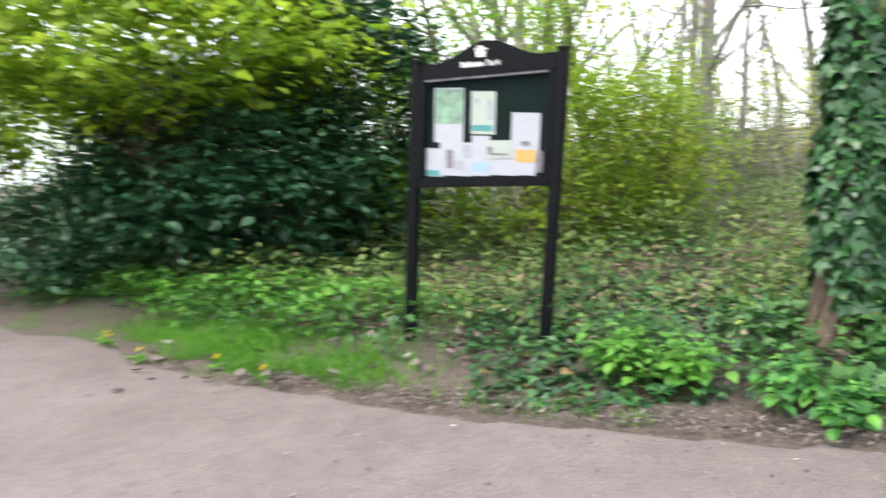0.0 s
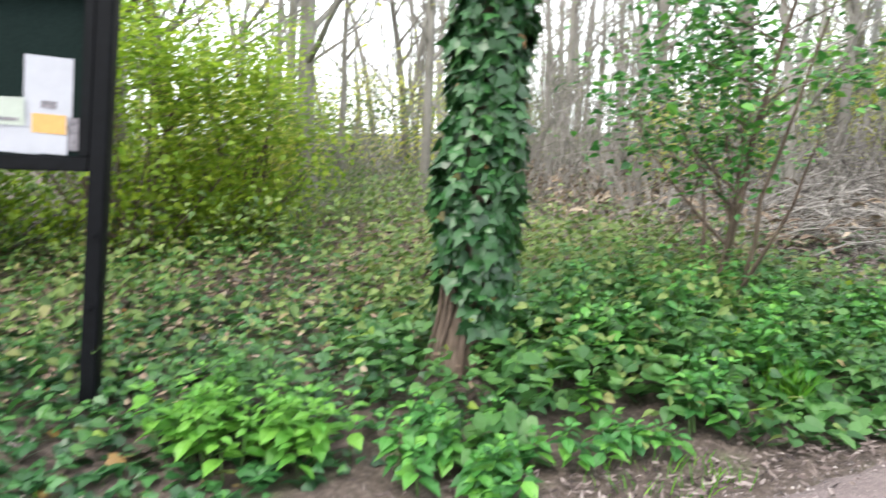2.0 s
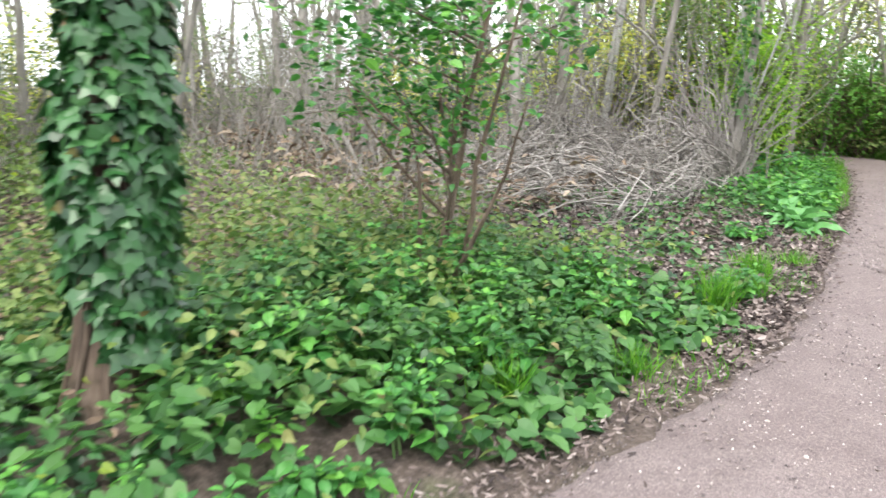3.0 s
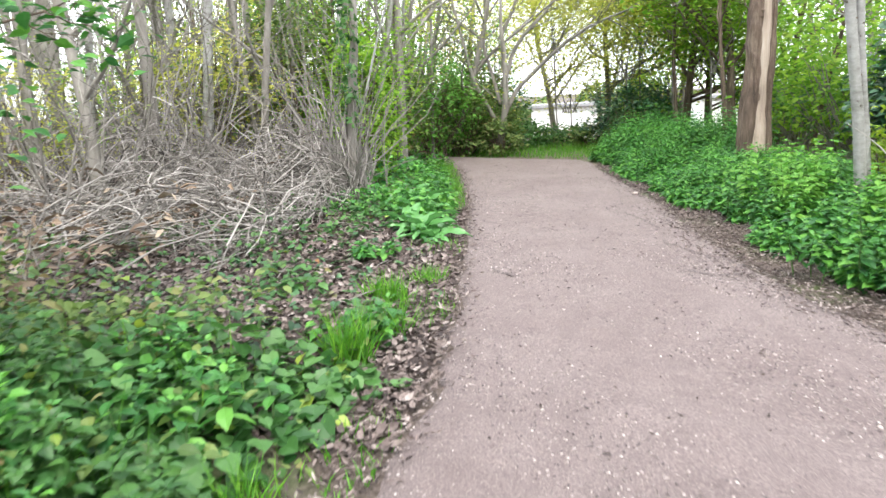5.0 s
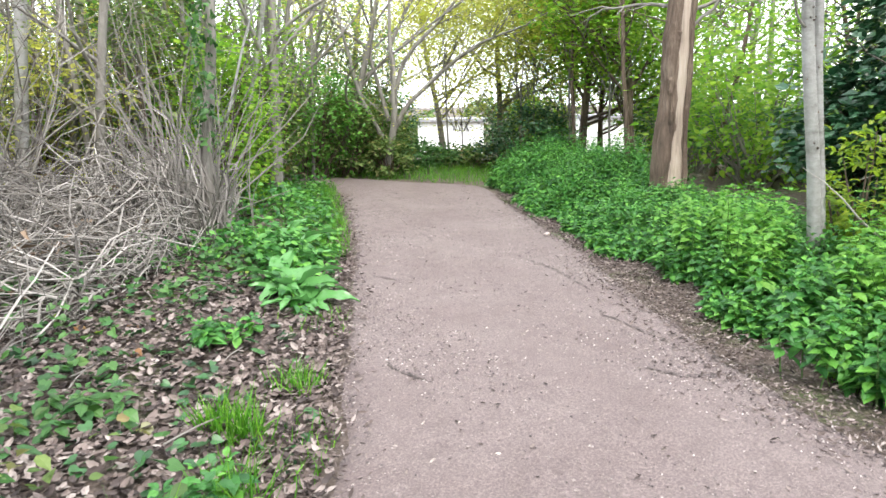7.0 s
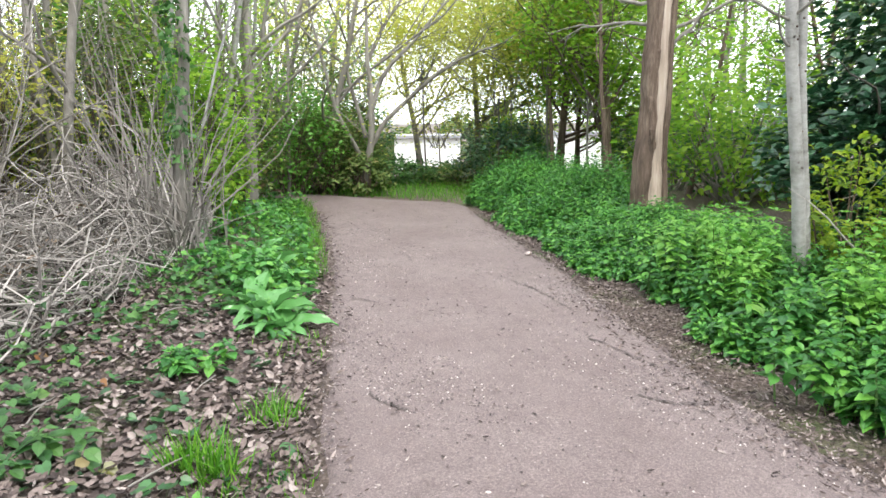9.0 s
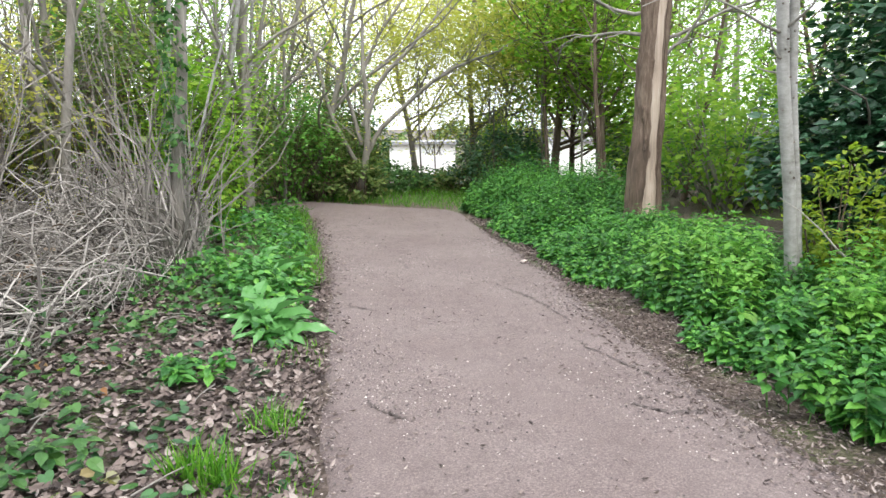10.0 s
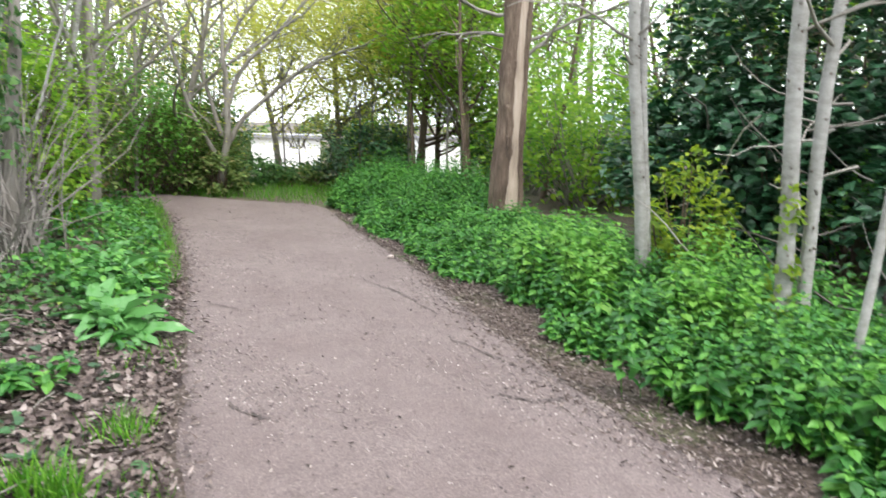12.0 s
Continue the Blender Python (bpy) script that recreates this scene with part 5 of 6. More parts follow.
    # bright young clumps beside the board and the tree
    for k, (px, py, ph, m, mat) in enumerate([(-2.05, -3.2, 0.34, 26, FRESH), (-1.85, -2.85, 0.3, 20, FRESH), (-1.5, -2.35, 0.24, 18, NETTLE), (-1.25, -2.2, 0.18, 16, NETTLE), (-1.35, -0.3, 0.36, 14, NETTLE), (-1.75, -1.45, 0.22, 6, FRESH),
                                             (-2.3, -3.0, 0.42, 14, HERB), (-0.95, 2.1, 0.2, 12, NETTLE), (-1.7, 2.9, 0.14, 7, HERB), (-1.5, 4.1, 0.16, 10, NETTLE), (-2.0, -0.3, 0.58, 18, NETTLE), (-1.65, 0.25, 0.46, 16, NETTLE), (-2.25, 0.45, 0.55, 16, NETTLE), (-1.25, 0.75, 0.3, 12, NETTLE), (-2.5, -0.7, 0.55, 16, HERB), (-1.6, -0.75, 0.4, 14, HERB),
                                             (-1.85, -1.05, 0.42, 18, NETTLE), (-2.3, -1.1, 0.5, 18, NETTLE), (-2.75, -0.2, 0.55, 16, NETTLE), (-1.95, 0.75, 0.45, 16, HERB), (-1.45, 0.1, 0.36, 14, HERB), (-2.9, 0.3, 0.5, 14, BRAMBLE), (-1.3, -0.95, 0.26, 14, NETTLE), (-1.1, 0.2, 0.22, 10, HERB), (-1.7, 1.2, 0.34, 14, NETTLE), (-2.4, 1.1, 0.4, 14, HERB), (-1.2, -1.5, 0.16, 10, NETTLE)]):
        rr = np.random.default_rng(400 + k)
        ob = thing("bright_herb", "clump of bright green young leaves at the verge", "plant", px, py, 0.0, "bright herbs")
        (V, F), (SV, SF) = nettles(m, px + rr.normal(0, 0.12, m), py + rr.normal(0, 0.12, m), ph * rr.uniform(0.6, 1.15, m), 410 + k, 0.1, 5)
        o = np.array([px, py, 0])
        herb_parts(ob, V - o, F, SV - o, SF, m, mat)


build_left_verge()


# ---- grass ----
def blades(n, x, y, h, seed, bend=0.35):
    r = np.random.default_rng(seed)
    at = np.stack([x, y, land(x, y) - 0.01], -1)
    way = np.stack([r.normal(0, bend, n), r.normal(0, bend, n), np.ones(n)], -1)
    return spread(BLADE, at, way, flat_way(n, 0, r), h, 0.008 / np.maximum(h, 0.02))


def build_grass():
    r = np.random.default_rng(61)
    n = 12000
    y = r.normal(-6.0, 0.95, n)
    d = r.beta(1.3, 1.7, n) * 1.3 + r.normal(0, 0.06, n)
    x = left_x(y) - d
    k = (y > -9) & (y < -4.2) & (d > 0.02 + 0.2 * np.sin(y * 3.7) ** 2) & (r.random(n) < np.interp(y, [-8.6, -6.6, -5.4, -4.3], [0.3, 1, 0.9, 0.15])) & (np.sin(3.1 * x + 1.3 * y) * np.cos(2.3 * y - x) + r.normal(0, 0.5, n) > -0.45)
    x, y = x[k], y[k]
    stuff("verge_grass", mesh("verge_grass", *blades(len(x), x, y, r.uniform(0.04, 0.2, len(x)) * r.uniform(0.6, 1.1, len(x)), 62, 0.5), GRASS), "bright short grass at the path edge", "grass")
    n = 9000
    x, y = r.uniform(-6, 3.5, n), r.uniform(13.2, 17.2, n)
    k = (y > 13.9 - 0.4 * np.clip(x, -9, 0.5) * 1.3 - 0.2) & (y < 18)
    x, y = x[k], y[k]
    stuff("far_grass", mesh("far_grass", *blades(len(x), x, y, r.uniform(0.08, 0.28, len(x)), 63), GRASS), "bright grass at the bend of the path", "grass")
    n = 2000
    y = r.uniform(6.8, 13.4, n)
    x = left_x(y) - np.abs(r.normal(0, 0.45, n)) - 0.03
    stuff("edge_grass", mesh("edge_grass", *blades(len(x), x, y, r.uniform(0.06, 0.22, len(x)), 64), GRASS), "fresh grass along the path edge", "grass")
    n = 320
    y = r.uniform(-0.8, 1.6, n)
    x = left_x(y) - r.uniform(0.6, 2.6, n)
    stuff("tall_grass", mesh("tall_grass", *blades(n, x, y, r.uniform(0.15, 0.45, n), 66, 0.25), GRASS), "thin tall grass blades among the herbs", "grass")
    n = 1500
    y = r.uniform(-4.6, 5, n)
    x = left_x(y) - np.abs(r.normal(0, 0.2, n)) + 0.02
    k = np.sin(y * 2.9) + 0.5 * np.sin(y * 7.3) > 0.3
    stuff("sparse_grass", mesh("sparse_grass", *blades(int(k.sum()), x[k], y[k], r.uniform(0.04, 0.12, int(k.sum())), 65), GRASS), "sparse grass at the path edge", "grass")
    for k, (px, py, h, m, w) in enumerate([(-0.92, 1.72, 0.36, 170, 0.08), (-0.84, 2.32, 0.26, 110, 0.1), (-0.98, 2.85, 0.24, 120, 0.08), (-1.14, 2.9, 0.22, 60, 0.06), (-0.9, 3.5, 0.16, 110, 0.12), (2.08, 3.55, 0.13, 70, 0.08), (-1.15, -0.35, 0.28, 90, 0.08), (-0.86, 0.35, 0.2, 60, 0.08)]):
        rr = np.random.default_rng(500 + k)
        ob = thing("grass_tuft", "tuft of bright green grass at the path edge", "grass tuft", px, py, 0.0, "grass tufts")
        V, F = blades(m, px + rr.normal(0, w * 0.6, m), py + rr.normal(0, w * 0.6, m), h * rr.uniform(0.55, 1.15, m), 510 + k, 0.33)
        part("grass", mesh("grass", V - np.array([px, py, 0]), F, GRASS), ob)["kind"] = "stuff"


build_grass()


# ---- dock plants, each leaf a piece ----
def dock_blade(curl, wave):
    """A long wavy-edged blade with a sunken midrib, arching over."""
    rows = 9
    V = []
    for i in range(rows):
        t = i / (rows - 1)
        half = 0.17 * (math.sin(math.pi * min(1, t * 0.93 + 0.07)) ** 0.75) * (1.15 - 0.45 * t) + 0.006
        y, z = t * (1 - 0.12 * curl * t), curl * (0.35 * t - 0.62 * t * t)
        for u in (-1, -0.5, 0, 0.5, 1):
            V.append((u * half, y, z + 0.05 * abs(u) + wave * 0.035 * abs(u) * math.sin(t * 14 + u * 2)))
    F = []
    for i in range(rows - 1):
        for j in range(4):
            a = i * 5 + j
            F += [(a, a + 1, a + 6), (a, a + 6, a + 5)]
    return np.array(V), np.array(F)


def dock(x, y, n, size, seed):
    r = np.random.default_rng(seed)
    ob = thing("dock_plant", "broad-leaved dock with large pale green leaves at the path edge", "plant", x, y, float(land(x, y)), "dock plants")
    shared = [mesh("dock_leaf", *dock_blade(0.5 + 0.45 * k, 0.6 + 0.4 * k), DOCK, True) for k in range(3)]
    for k in range(n):
        a = 360 * k / n + r.uniform(-20, 20)
        leaf = part("leaf", shared[k % 3], ob)
        s = size * r.uniform(0.65, 1.15)
        leaf.matrix_basis = pose(0, 0, 0.03, 0, 0, a) @ pose(0, 0.03, 0, r.uniform(2, 48), r.uniform(-25, 25), 0)
        leaf.scale = (s, s, s)
    return ob


for k, (x, y, n, s) in enumerate([(-1.4, 5.35, 13, 0.5), (-1.2, 5.05, 9, 0.38), (-1.62, 5.7, 10, 0.38), (-1.8, 6.95, 12, 0.5), (-1.6, 6.5, 9, 0.36), (-2.0, 7.6, 9, 0.44)]):
    dock(x, y, n, s, 600 + k)


# ---- dead stems, litter and loose bits ----
def build_brush():
    r = np.random.default_rng(71)
    ob = thing("brush_pile", "grey tangle of dead bramble stems and sticks", "brush pile", -3.6, 6.3)
    o = np.array([-3.6, 6.3, 0])
    arcs = []
    for k in range(900):
        x, y = r.uniform(-6.0, -2.5), r.uniform(3.9, 8.6)
        top = 0.18 + 1.08 * np.clip((-2.2 - x) / 1.4, 0, 1) * np.clip((y - 3.6) / 2.9, 0.08, 1) * (0.75 + 0.25 * np.sin(3.1 * x + 1.7 * y))
        a = r.uniform(0, 6.283)
        L = r.uniform(0.6, 2.6)
        t = np.linspace(0, 1, 8)
        h = r.uniform(0.25, 1.0) * top
        P = np.stack([x + L * (t - 0.5) * math.cos(a), y + L * (t - 0.5) * math.sin(a), h * np.sin(np.pi * np.clip(t * r.uniform(0.8, 1.15), 0, 1)) + r.uniform(0, 0.5) * top * (1 - t)], -1)
        P += np.cumsum(r.normal(0, 0.045, P.shape), 0)
        P[:, 2] = np.maximum(P[:, 2], 0.01) + land(P[:, 0], P[:, 1])
        P[:, 0] = np.minimum(P[:, 0], left_x(P[:, 1]) - np.interp(P[:, 1], [4, 6.5], [1.9, 1.4]))
        arcs.append((P - o, np.linspace(r.uniform(0.005, 0.012), 0.003, 8)))
    for k in range(130):
        me = mesh("stem", *tubes([arcs[k]], 4), STICK)
        part("stem", me, ob)
    for k in range(1700):
        x, y = r.uniform(-6.5, -2.55), r.uniform(3.7, 8.8)
        top = 0.14 + 1.05 * np.clip((-2.2 - x) / 1.3, 0, 1) * np.clip((y - 3.4) / 2.9, 0.08, 1) * (0.75 + 0.25 * np.sin(3.1 * x + 1.7 * y))
        p, w = limb(r, (x, y, float(land(x, y)) + top * r.random() ** 0.8), (r.normal(), r.normal(), r.normal(0.1, 0.5)), r.uniform(0.2, 0.8), 0.004, 0.002, 5, 0.3, -0.05)
        p[:, 2] = np.maximum(p[:, 2], land(p[:, 0], p[:, 1]) + 0.01)
        p[:, 0] = np.minimum(p[:, 0], left_x(p[:, 1]) - np.interp(p[:, 1], [4, 6.5], [1.9, 1.35]))
        arcs.append((p - o, w))
    rest = part("tangle", mesh("tangle", *tubes(arcs[130:], 4), STICK), ob)
    rest["kind"] = "stuff"
    # upright dead trunk wrapped in dry stems and a little ivy
    x, y = -2.75, 7.2
    post = thing("dead_trunk", "thin dead trunk wrapped in dry stems and ivy", "tree", x, y, float(land(x, y)))
    part("trunk", mesh("trunk", *tubes([limb(r, (0, 0, -0.1), (0.02, 0, 1), 4.8, 0.075, 0.03, 12, 0.03, 0.05)], 8), GREY_BARK, True), post)
    up = []
    for k in range(135):
        a, h = r.uniform(0, 6.28), 0.7 + 2.3 * r.random()
        w = 0.06 + 0.6 * r.random() ** 1.5
        q = (w * math.cos(a) - 0.14, 0.8 * w * math.sin(a), 0)
        up.append(limb(r, q, (-0.6 * q[0] / h + r.normal(0, 0.28), -0.6 * q[1] / h + r.normal(0, 0.28), 1), h, r.uniform(0.006, 0.016), 0.003, 8, 0.17, 0.0))
    for u in up:
        part("dry_stem", mesh("dry_stem", *tubes([u], 4), STICK), post)
    m = 420
    h = r.uniform(1.0, 4.4, m)
    a = r.uniform(0, 6.28, m)
    oo = np.stack([np.cos(a), np.sin(a), 0 * a], -1)
    part("ivy", mesh("ivy", *spread(IVY_SHAPE, oo * r.uniform(0.05, 0.16, m)[:, None] + np.stack([0 * h + 0.03 * h, 0 * h, h], -1), unit(oo * 0.5 + flat_way(m, 0.6, r)), unit(oo + up_normal(m, 0.3, r)), r.uniform(0.05, 0.09, m)), HERB), post)
    # dry standing stems through the wood
    n = 5200
    x = r.uniform(-17, -3.4, n)
    y = r.uniform(-2.5, 15, n)
    k = ((y > 0.6 - 0.33 * (x + 3)) | (x < -7.5)) & ~((x > -6.4) & (y > 3.0) & (y < 9.5)) & ~((x > -5) & (y > 9))
    x, y = x[k], y[k]
    st = []
    for px, py in zip(x, y):
        st.append(limb(r, (px, py, float(land(px, py)) - 0.03), (r.normal(0, 0.3), r.normal(0, 0.3), 1), r.uniform(0.3, 1.1), 0.006, 0.002, 4, 0.25, 0.0))
    stuff("dry_undergrowth", mesh("dry_undergrowth", *tubes(st, 3), STICK), "dry grey-brown standing stems through the wood", "undergrowth")
    n = 9000
    x = r.uniform(-15, -3.2, n)
    y = r.uniform(0.5, 13, n)
    k = y > 1.2 - 0.35 * (x + 3)
    x, y = x[k], y[k]
    at = np.stack([x, y, land(x, y) + np.abs(r.normal(0, 0.22, len(x)))], -1)
    stuff("dry_bracken", mesh("dry_bracken", *spread(LONG, at, flat_way(len(x), 0.1, r), up_normal(len(x), 0.6, r), r.uniform(0.1, 0.3, len(x)), 0.6), BRACKEN), "collapsed dry brown bracken", "undergrowth")
    # bare twigs among the dark shrubs on the right
    tw = [limb(r, (r.uniform(3.3, 5.8), r.uniform(2.8, 6.5), r.uniform(0.1, 1.8)), (r.normal(0, 1), r.normal(0, 1), r.normal(0.1, 0.4)), r.uniform(0.5, 1.6), 0.012, 0.003, 7, 0.22, 0.0) for _ in range(90)]
    stuff("bare_twigs", mesh("bare_twigs", *tubes(tw, 4), STICK), "bare grey twigs in front of dark shrubs", "twigs")


build_brush()


def build_litter():
    r = np.random.default_rng(81)
    def bed(name, x, y, label, size, width=1.0):
        m = len(x)
        z = np.where((x > left_x(y)) & (x < right_x(y)), 0.022, land(x, y)) + r.uniform(0, 0.03, m)
        at = np.stack([x, y, z], -1)
        stuff(name, mesh(name, *spread(CURLED, at, flat_way(m, 0, r), up_normal(m, 0.5, r), size * r.uniform(0.5, 1.3, m), width), LITTER), label, "leaf litter")
    n = 25000
    y = r.uniform(0.8, 7.2, n)
    x = left_x(y) - r.uniform(-0.02, 3.2, n)
    bed("leaf_litter", x, y, "brown dead leaves strewn over the bank", 0.057, 0.8)
    n = 15000
    y = r.uniform(0.5, 12, n)
    wide = np.interp(y, [0.5, 3, 5.5, 7.5], [0.2, 0.26, 0.24, 0.12])
    x = right_x(y) + r.normal(0.1, 1, n) * wide + 0.08
    bed("edge_litter", x, y, "dead leaves and husks along the path edge", 0.036, 0.45)
    n = 6500
    y = r.uniform(-6, 12, n)
    x = left_x(y) + r.normal(-0.09, 0.12, n)
    bed("edge_litter", x, y, "dead leaves and husks along the path edge", 0.046, 0.42)
    n = 6000
    x, y = r.uniform(-14, -2.4, n), r.uniform(-7, 12, n)
    bed("wood_floor_litter", x, y, "brown dead leaves on the wood floor", 0.1)
    n = 9000
    y = r.uniform(-5.6, 0.6, n)
    x = left_x(y) - 1.1 - 5.5 * r.random(n)
    k = np.interp(left_x(y) - x, [1.1, 2.6], [0.12, 1]) > r.random(n)
    x, y = x[k], y[k]
    m = len(x)
    at = np.stack([x, y, land(x, y) + 0.02 + 0.16 * r.random(m) ** 2], -1)
    stuff("bank_litter", mesh("bank_litter", *spread(CURLED, at, flat_way(m, 0, r), up_normal(m, 0.5, r), 0.06 * r.uniform(0.5, 1.4, m), 0.7), BRACKEN), "ochre dead leaves caught among herbs on the bank", "leaf litter")
    # crumbs and twigs on the path
    n = 5000
    y = r.uniform(-6, 13, n)
    f = r.uniform(0.02, 0.98, n)
    x = left_x(y) * (1 - f) + right_x(y) * f
    at = np.stack([x, y, np.full(n, 0.046)], -1)
    stuff("path_debris", mesh("path_debris", *spread(CURLED, at, flat_way(n, 0, r), up_normal(n, 0.2, r), 0.007 + 0.034 * r.random(n) ** 3, 0.6), CRUMB), "small leaf scraps and husks on the path", "debris")
    # rolled grit standing out of the surface
    n = 44000
    y = -1.5 + 11.5 * r.random(n) ** 1.2
    f = r.uniform(0.01, 0.99, n)
    x = left_x(y) * (1 - f) + right_x(y) * f
    k = (np.sin(1.3 * x + 2.1 * np.sin(0.9 * y)) * np.cos(1.1 * y + x) + r.normal(0, 0.7, n) + 0.6 * np.abs(2 * f - 1)) > 0.1
    x, y, f = x[k], y[k], f[k]
    n = len(x)
    z = 0.012 + 0.03 * (1 - (2 * f - 1) ** 4)
    pebble = (np.array([(-0.5, 0, 0), (0.1, -0.42, 0), (0.5, 0.1, 0), (0, 0.45, 0), (0.02, 0.02, 0.42)], float), np.array([(0, 1, 4), (1, 2, 4), (2, 3, 4), (3, 0, 4)]))
    stuff("path_grit", mesh("path_grit", *spread(pebble, np.stack([x, y, z], -1), flat_way(n, 0, r) * np.array([1, 1, 0]), np.tile(np.array([0, 0, 1.0]), (n, 1)), 0.007 + 0.013 * r.random(n) ** 2), GRIT), "fine pale and dark grit bedded in the path", "grit")
    # loose stones
    def stone(x, y, s, mat=STONE):
        bm = bmesh.new()
        bmesh.ops.create_icosphere(bm, subdivisions=2, radius=1)
        for v in bm.verts:
            v.co *= 1 + 0.25 * noise.noise(v.co * 1.3 + Vector((x * 7, y * 3, 0)))
            v.co.z *= 0.5
        ob = bm_part("stone", bm, mat)
        ob.matrix_basis = pose(x, y, 0.04 + 0.2 * s, 0, 0, r.uniform(0, 360))
        ob.scale = (s, s * 0.7, s)
        tagged(ob, "small pale stone lying on the path", "stone", "loose stones")
    stone(0.9, 7.93, 0.045)
    for _ in range(14):
        y = r.uniform(-5, 11)
        f = r.uniform(0.03, 0.97)
        stone(float(left_x(y) * (1 - f) + right_x(y) * f), y, r.uniform(0.007, 0.014))
    # sticks on the litter
    for k in range(16):
        px, py = r.uniform(-2.8, -1.0), r.uniform(1.6, 5.6)
        a = r.uniform(0, 6.28)
        s = limb(r, (0, 0, 0.02), (math.cos(a), math.sin(a), 0), r.uniform(0.2, 0.6), 0.006, 0.003, 5, 0.1, 0)
        ob = new("stick", mesh("stick", *tubes([s], 5), STICK, True))
        ob.location = (px, py, float(land(px, py)) + 0.01)
        tagged(ob, "dry grey stick lying on leaf litter", "stick", "fallen sticks")


build_litter()


def build_crack():
    r = np.random.default_rng(91)
    for line in ([(0.57, 6.63), (0.72, 6.32), (0.79, 6.15), (0.93, 5.7), (0.98, 5.42)], [(0.93, 4.92), (1.02, 4.68), (1.15, 4.4), (1.27, 4.2), (1.45, 3.92), (1.56, 3.74)], [(-0.45, 3.76), (-0.32, 3.62), (-0.2, 3.52)], [(1.02, 3.72), (1.2, 3.6), (1.42, 3.62)], [(-0.84, 5.95), (-0.7, 5.85), (-0.58, 5.76)], [(-0.58, 8.1), (-0.45, 7.8), (-0.4, 7.5)]):
        p = smooth_line(line, 40) + r.normal(0, 0.012, (40, 2))
        w = 0.0085 * np.clip(r.normal(0.7, 0.5, 40), 0.06, 2)
        along = unit(np.gradient(smooth_line(line, 40), axis=0))
        side = np.stack([along[:, 1], -along[:, 0]], -1) * w[:, None]
        a = np.column_stack([p - side, np.full(40, 0.0465)])
        b = np.column_stack([p + side, np.full(40, 0.0465)])
        i = np.arange(39)
        F = np.stack([i, i + 40, i + 41, i + 1], -1)
        tagged(new("path_crack", mesh("path_crack", np.concatenate([a, b]), F, CRACK)), "thin dark crack in the path surface", "crack", kind="structure")


build_crack()


def dandelion(x, y):
    ob = thing("dandelion", "yellow dandelion flowering at the path edge", "flower", x, y, float(land(x, y)), "dandelions")
    r = np.random.default_rng(int(abs(x * 100)))
    n = 10
    part("leaves", mesh("leaves", *spread(LONG, np.zeros((n, 3)) + np.array([0, 0, 0.01]), flat_way(n, -0.2, r), up_normal(n, 0.1, r), r.uniform(0.08, 0.13, n), 0.8), GRASS), ob)
    part("stalks", mesh("stalks", *tubes([limb(r, (0, 0, 0), (k * 0.3, 0.1, 1), 0.1, 0.003, 0.003, 4, 0.05, 0) for k in (-1, 1)], 5), GREEN_STEM), ob)
    m = 70
    a = np.arange(m) * 2.4
    for cx in (-0.03, 0.03):
        head = spread(BLADE, np.zeros((m, 3)) + np.array([cx, 0.01, 0.1]), np.stack([np.cos(a), np.sin(a), np.linspace(0.1, 1.6, m)], -1), np.stack([-np.cos(a), -np.sin(a), np.ones(m)], -1), 0.024, 0.2)
        part("flower_head", mesh("flower_head", *head, PETAL), ob, "yellow flower head")


for x, y in ((-3.42, -7.02), (-2.62, -5.72), (-3.0, -6.2), (-4.2, -7.7), (-4.05, -7.6)):
    dandelion(x, y)


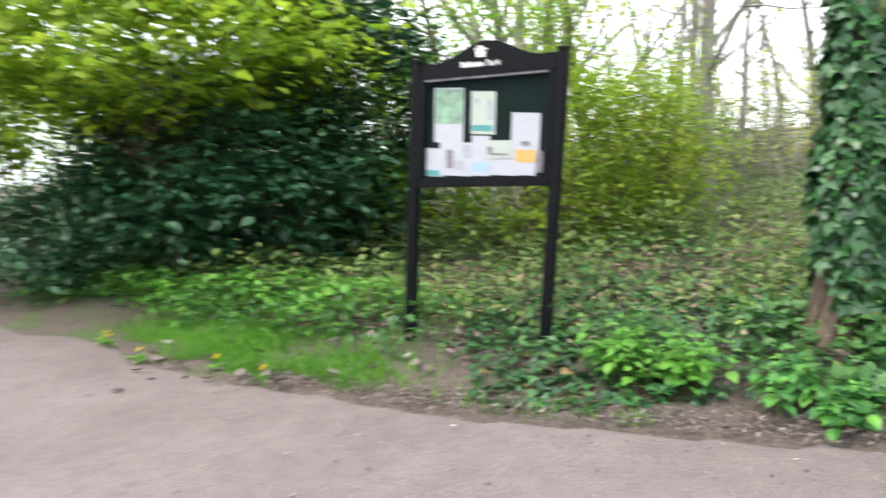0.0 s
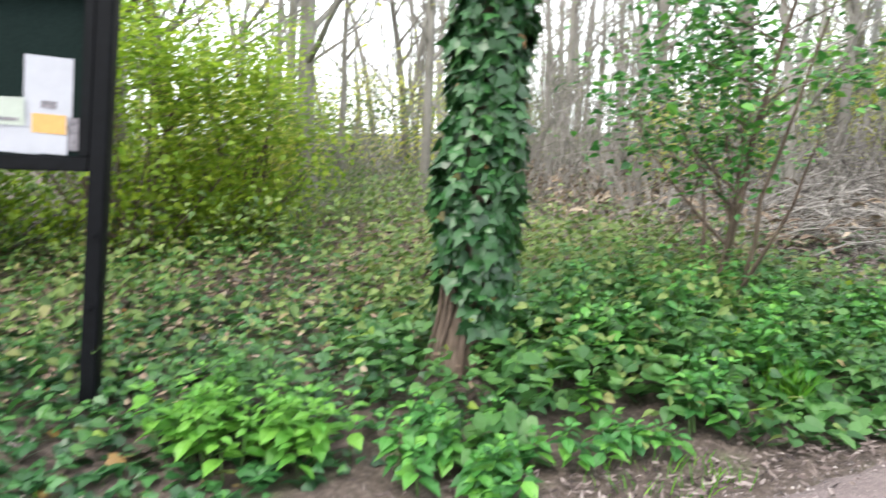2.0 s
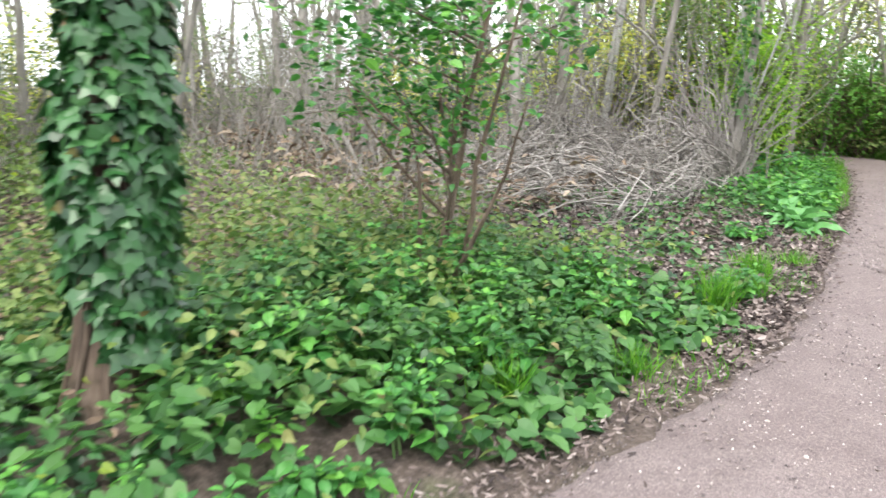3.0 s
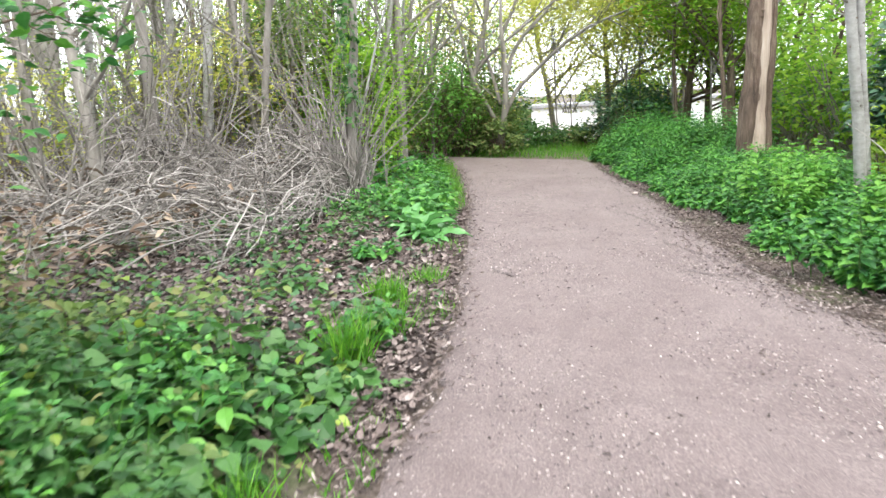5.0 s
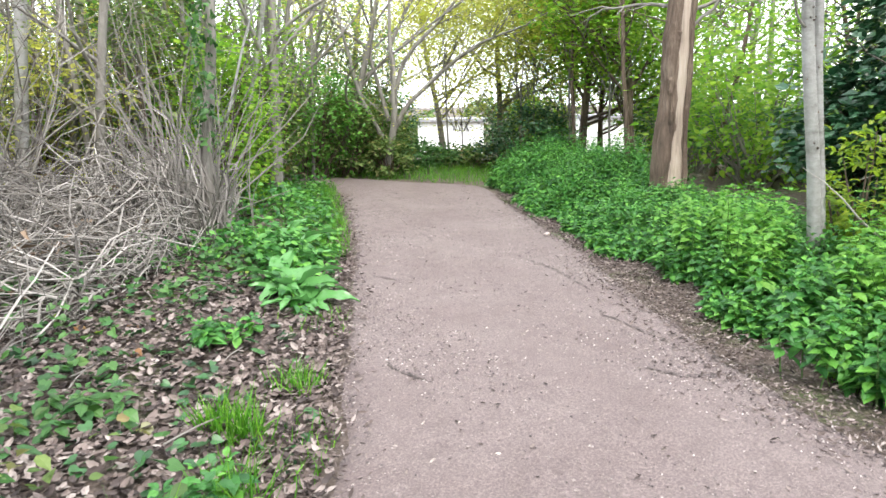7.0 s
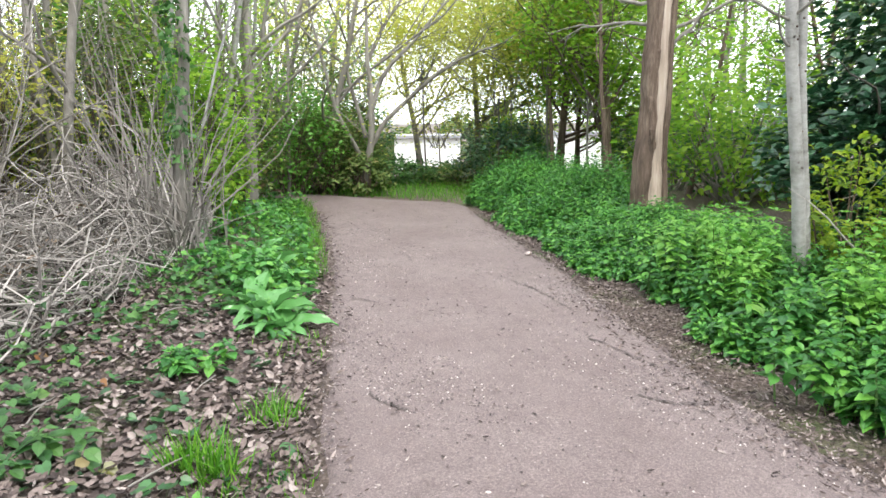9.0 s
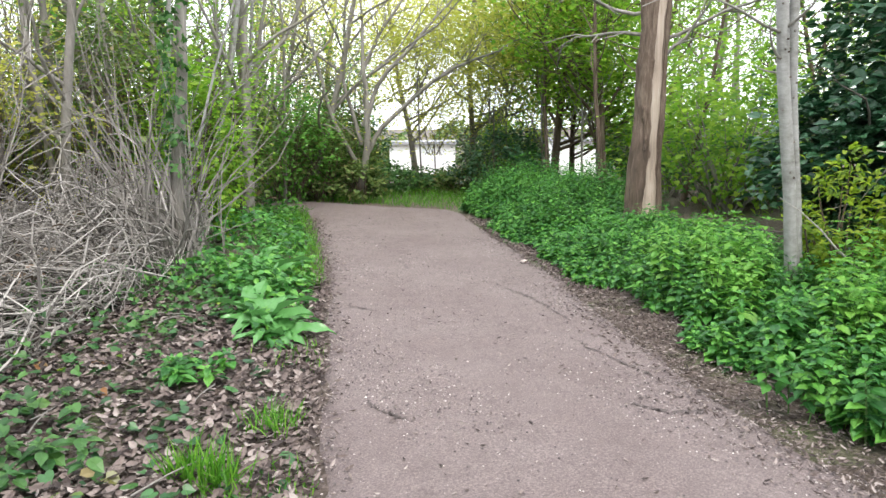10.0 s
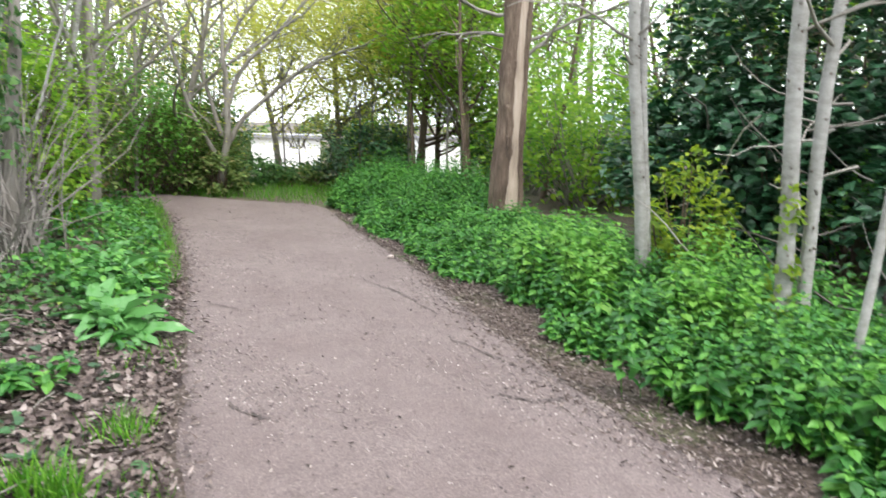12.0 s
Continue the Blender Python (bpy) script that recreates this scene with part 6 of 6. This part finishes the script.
# ---- white boxes standing in for the bright patches far beyond the bend ----
def stand_in_building(name, label, x, y, w, h):
    ob = thing(name, label, "building", x, y, -1.6)
    bm_part("wall", block(w, 5, h, 0, 0, h / 2, 0.02), RENDERED_WALL, ob)
    bm_part("roof", block(w + 0.5, 5.5, 0.2, 0, 0, h + 0.1, 0.03), ROOF, ob)


# Assumed buildings: each only fills a bright white gap between the trees.
stand_in_building("patch_building", "low white building standing in for a bright patch beyond the trees", -1.35, 46, 4.0, 2.15)
stand_in_building("small_patch_building", "small white building standing in for a bright patch beyond the trees", 7.7, 44, 2.6, 2.3)


# ---- far woods that close the view ----
def far_woods():
    r = np.random.default_rng(99)
    st, at = [], []
    # Full ring: the part behind the camera is unseen, added only for the light.
    for k in range(330):
        a = r.uniform(0, 6.283)
        d = r.uniform(24, 46)
        x, y = d * math.cos(a), 2 + d * math.sin(a)
        if abs(x - 1) < 7 and y > 20:
            continue
        z = float(land(x, y)) - 0.2
        h = r.uniform(7, 12)
        t = limb(r, (x, y, z), (r.normal(0, 0.08), r.normal(0, 0.08), 1), h, r.uniform(0.08, 0.18), 0.03, 7, 0.05, 0.03)
        st.append(t)
        for _ in range(7):
            q = r.integers(2, 7)
            b = limb(r, t[0][q], (r.normal(), r.normal(), 0.7), r.uniform(1.2, 3), 0.04, 0.008, 5, 0.15, 0.05)
            st.append(b)
            at += [b[0][-1], b[0][3], b[0][2]]
    stuff("far_wood_trunks", mesh("far_wood_trunks", *tubes(st, 5), GREY_BARK), "far grey trunks and limbs of the wood", "far wood")
    at = np.array(at)
    at = np.repeat(at, 3, 0) + r.normal(0, 0.45, (len(at) * 3, 3))
    n = len(at)
    stuff("far_wood_leaves", mesh("far_wood_leaves", *spread(SMALL, at, flat_way(n, 0.1, r), up_normal(n, 0.6, r), r.uniform(0.12, 0.28, n)), CANOPY), "far spring foliage of the wood", "far wood")

    # belt of trees on the far side of the open ground
    n = 9000
    x = r.uniform(-26, 28, n)
    y = r.uniform(52, 58, n)
    top = 3.4 + 1.0 * np.sin(x * 0.55) + 0.7 * np.sin(x * 1.7 + 1)
    at = np.stack([x, y, -2.0 + top * r.random(n) ** 0.8], -1)
    stuff("far_tree_belt", mesh("far_tree_belt", *spread(SMALL, at, flat_way(n, 0.1, r), up_normal(n, 0.7, r), r.uniform(0.35, 0.8, n)), BRAMBLE), "distant belt of green trees", "far wood")


far_woods()
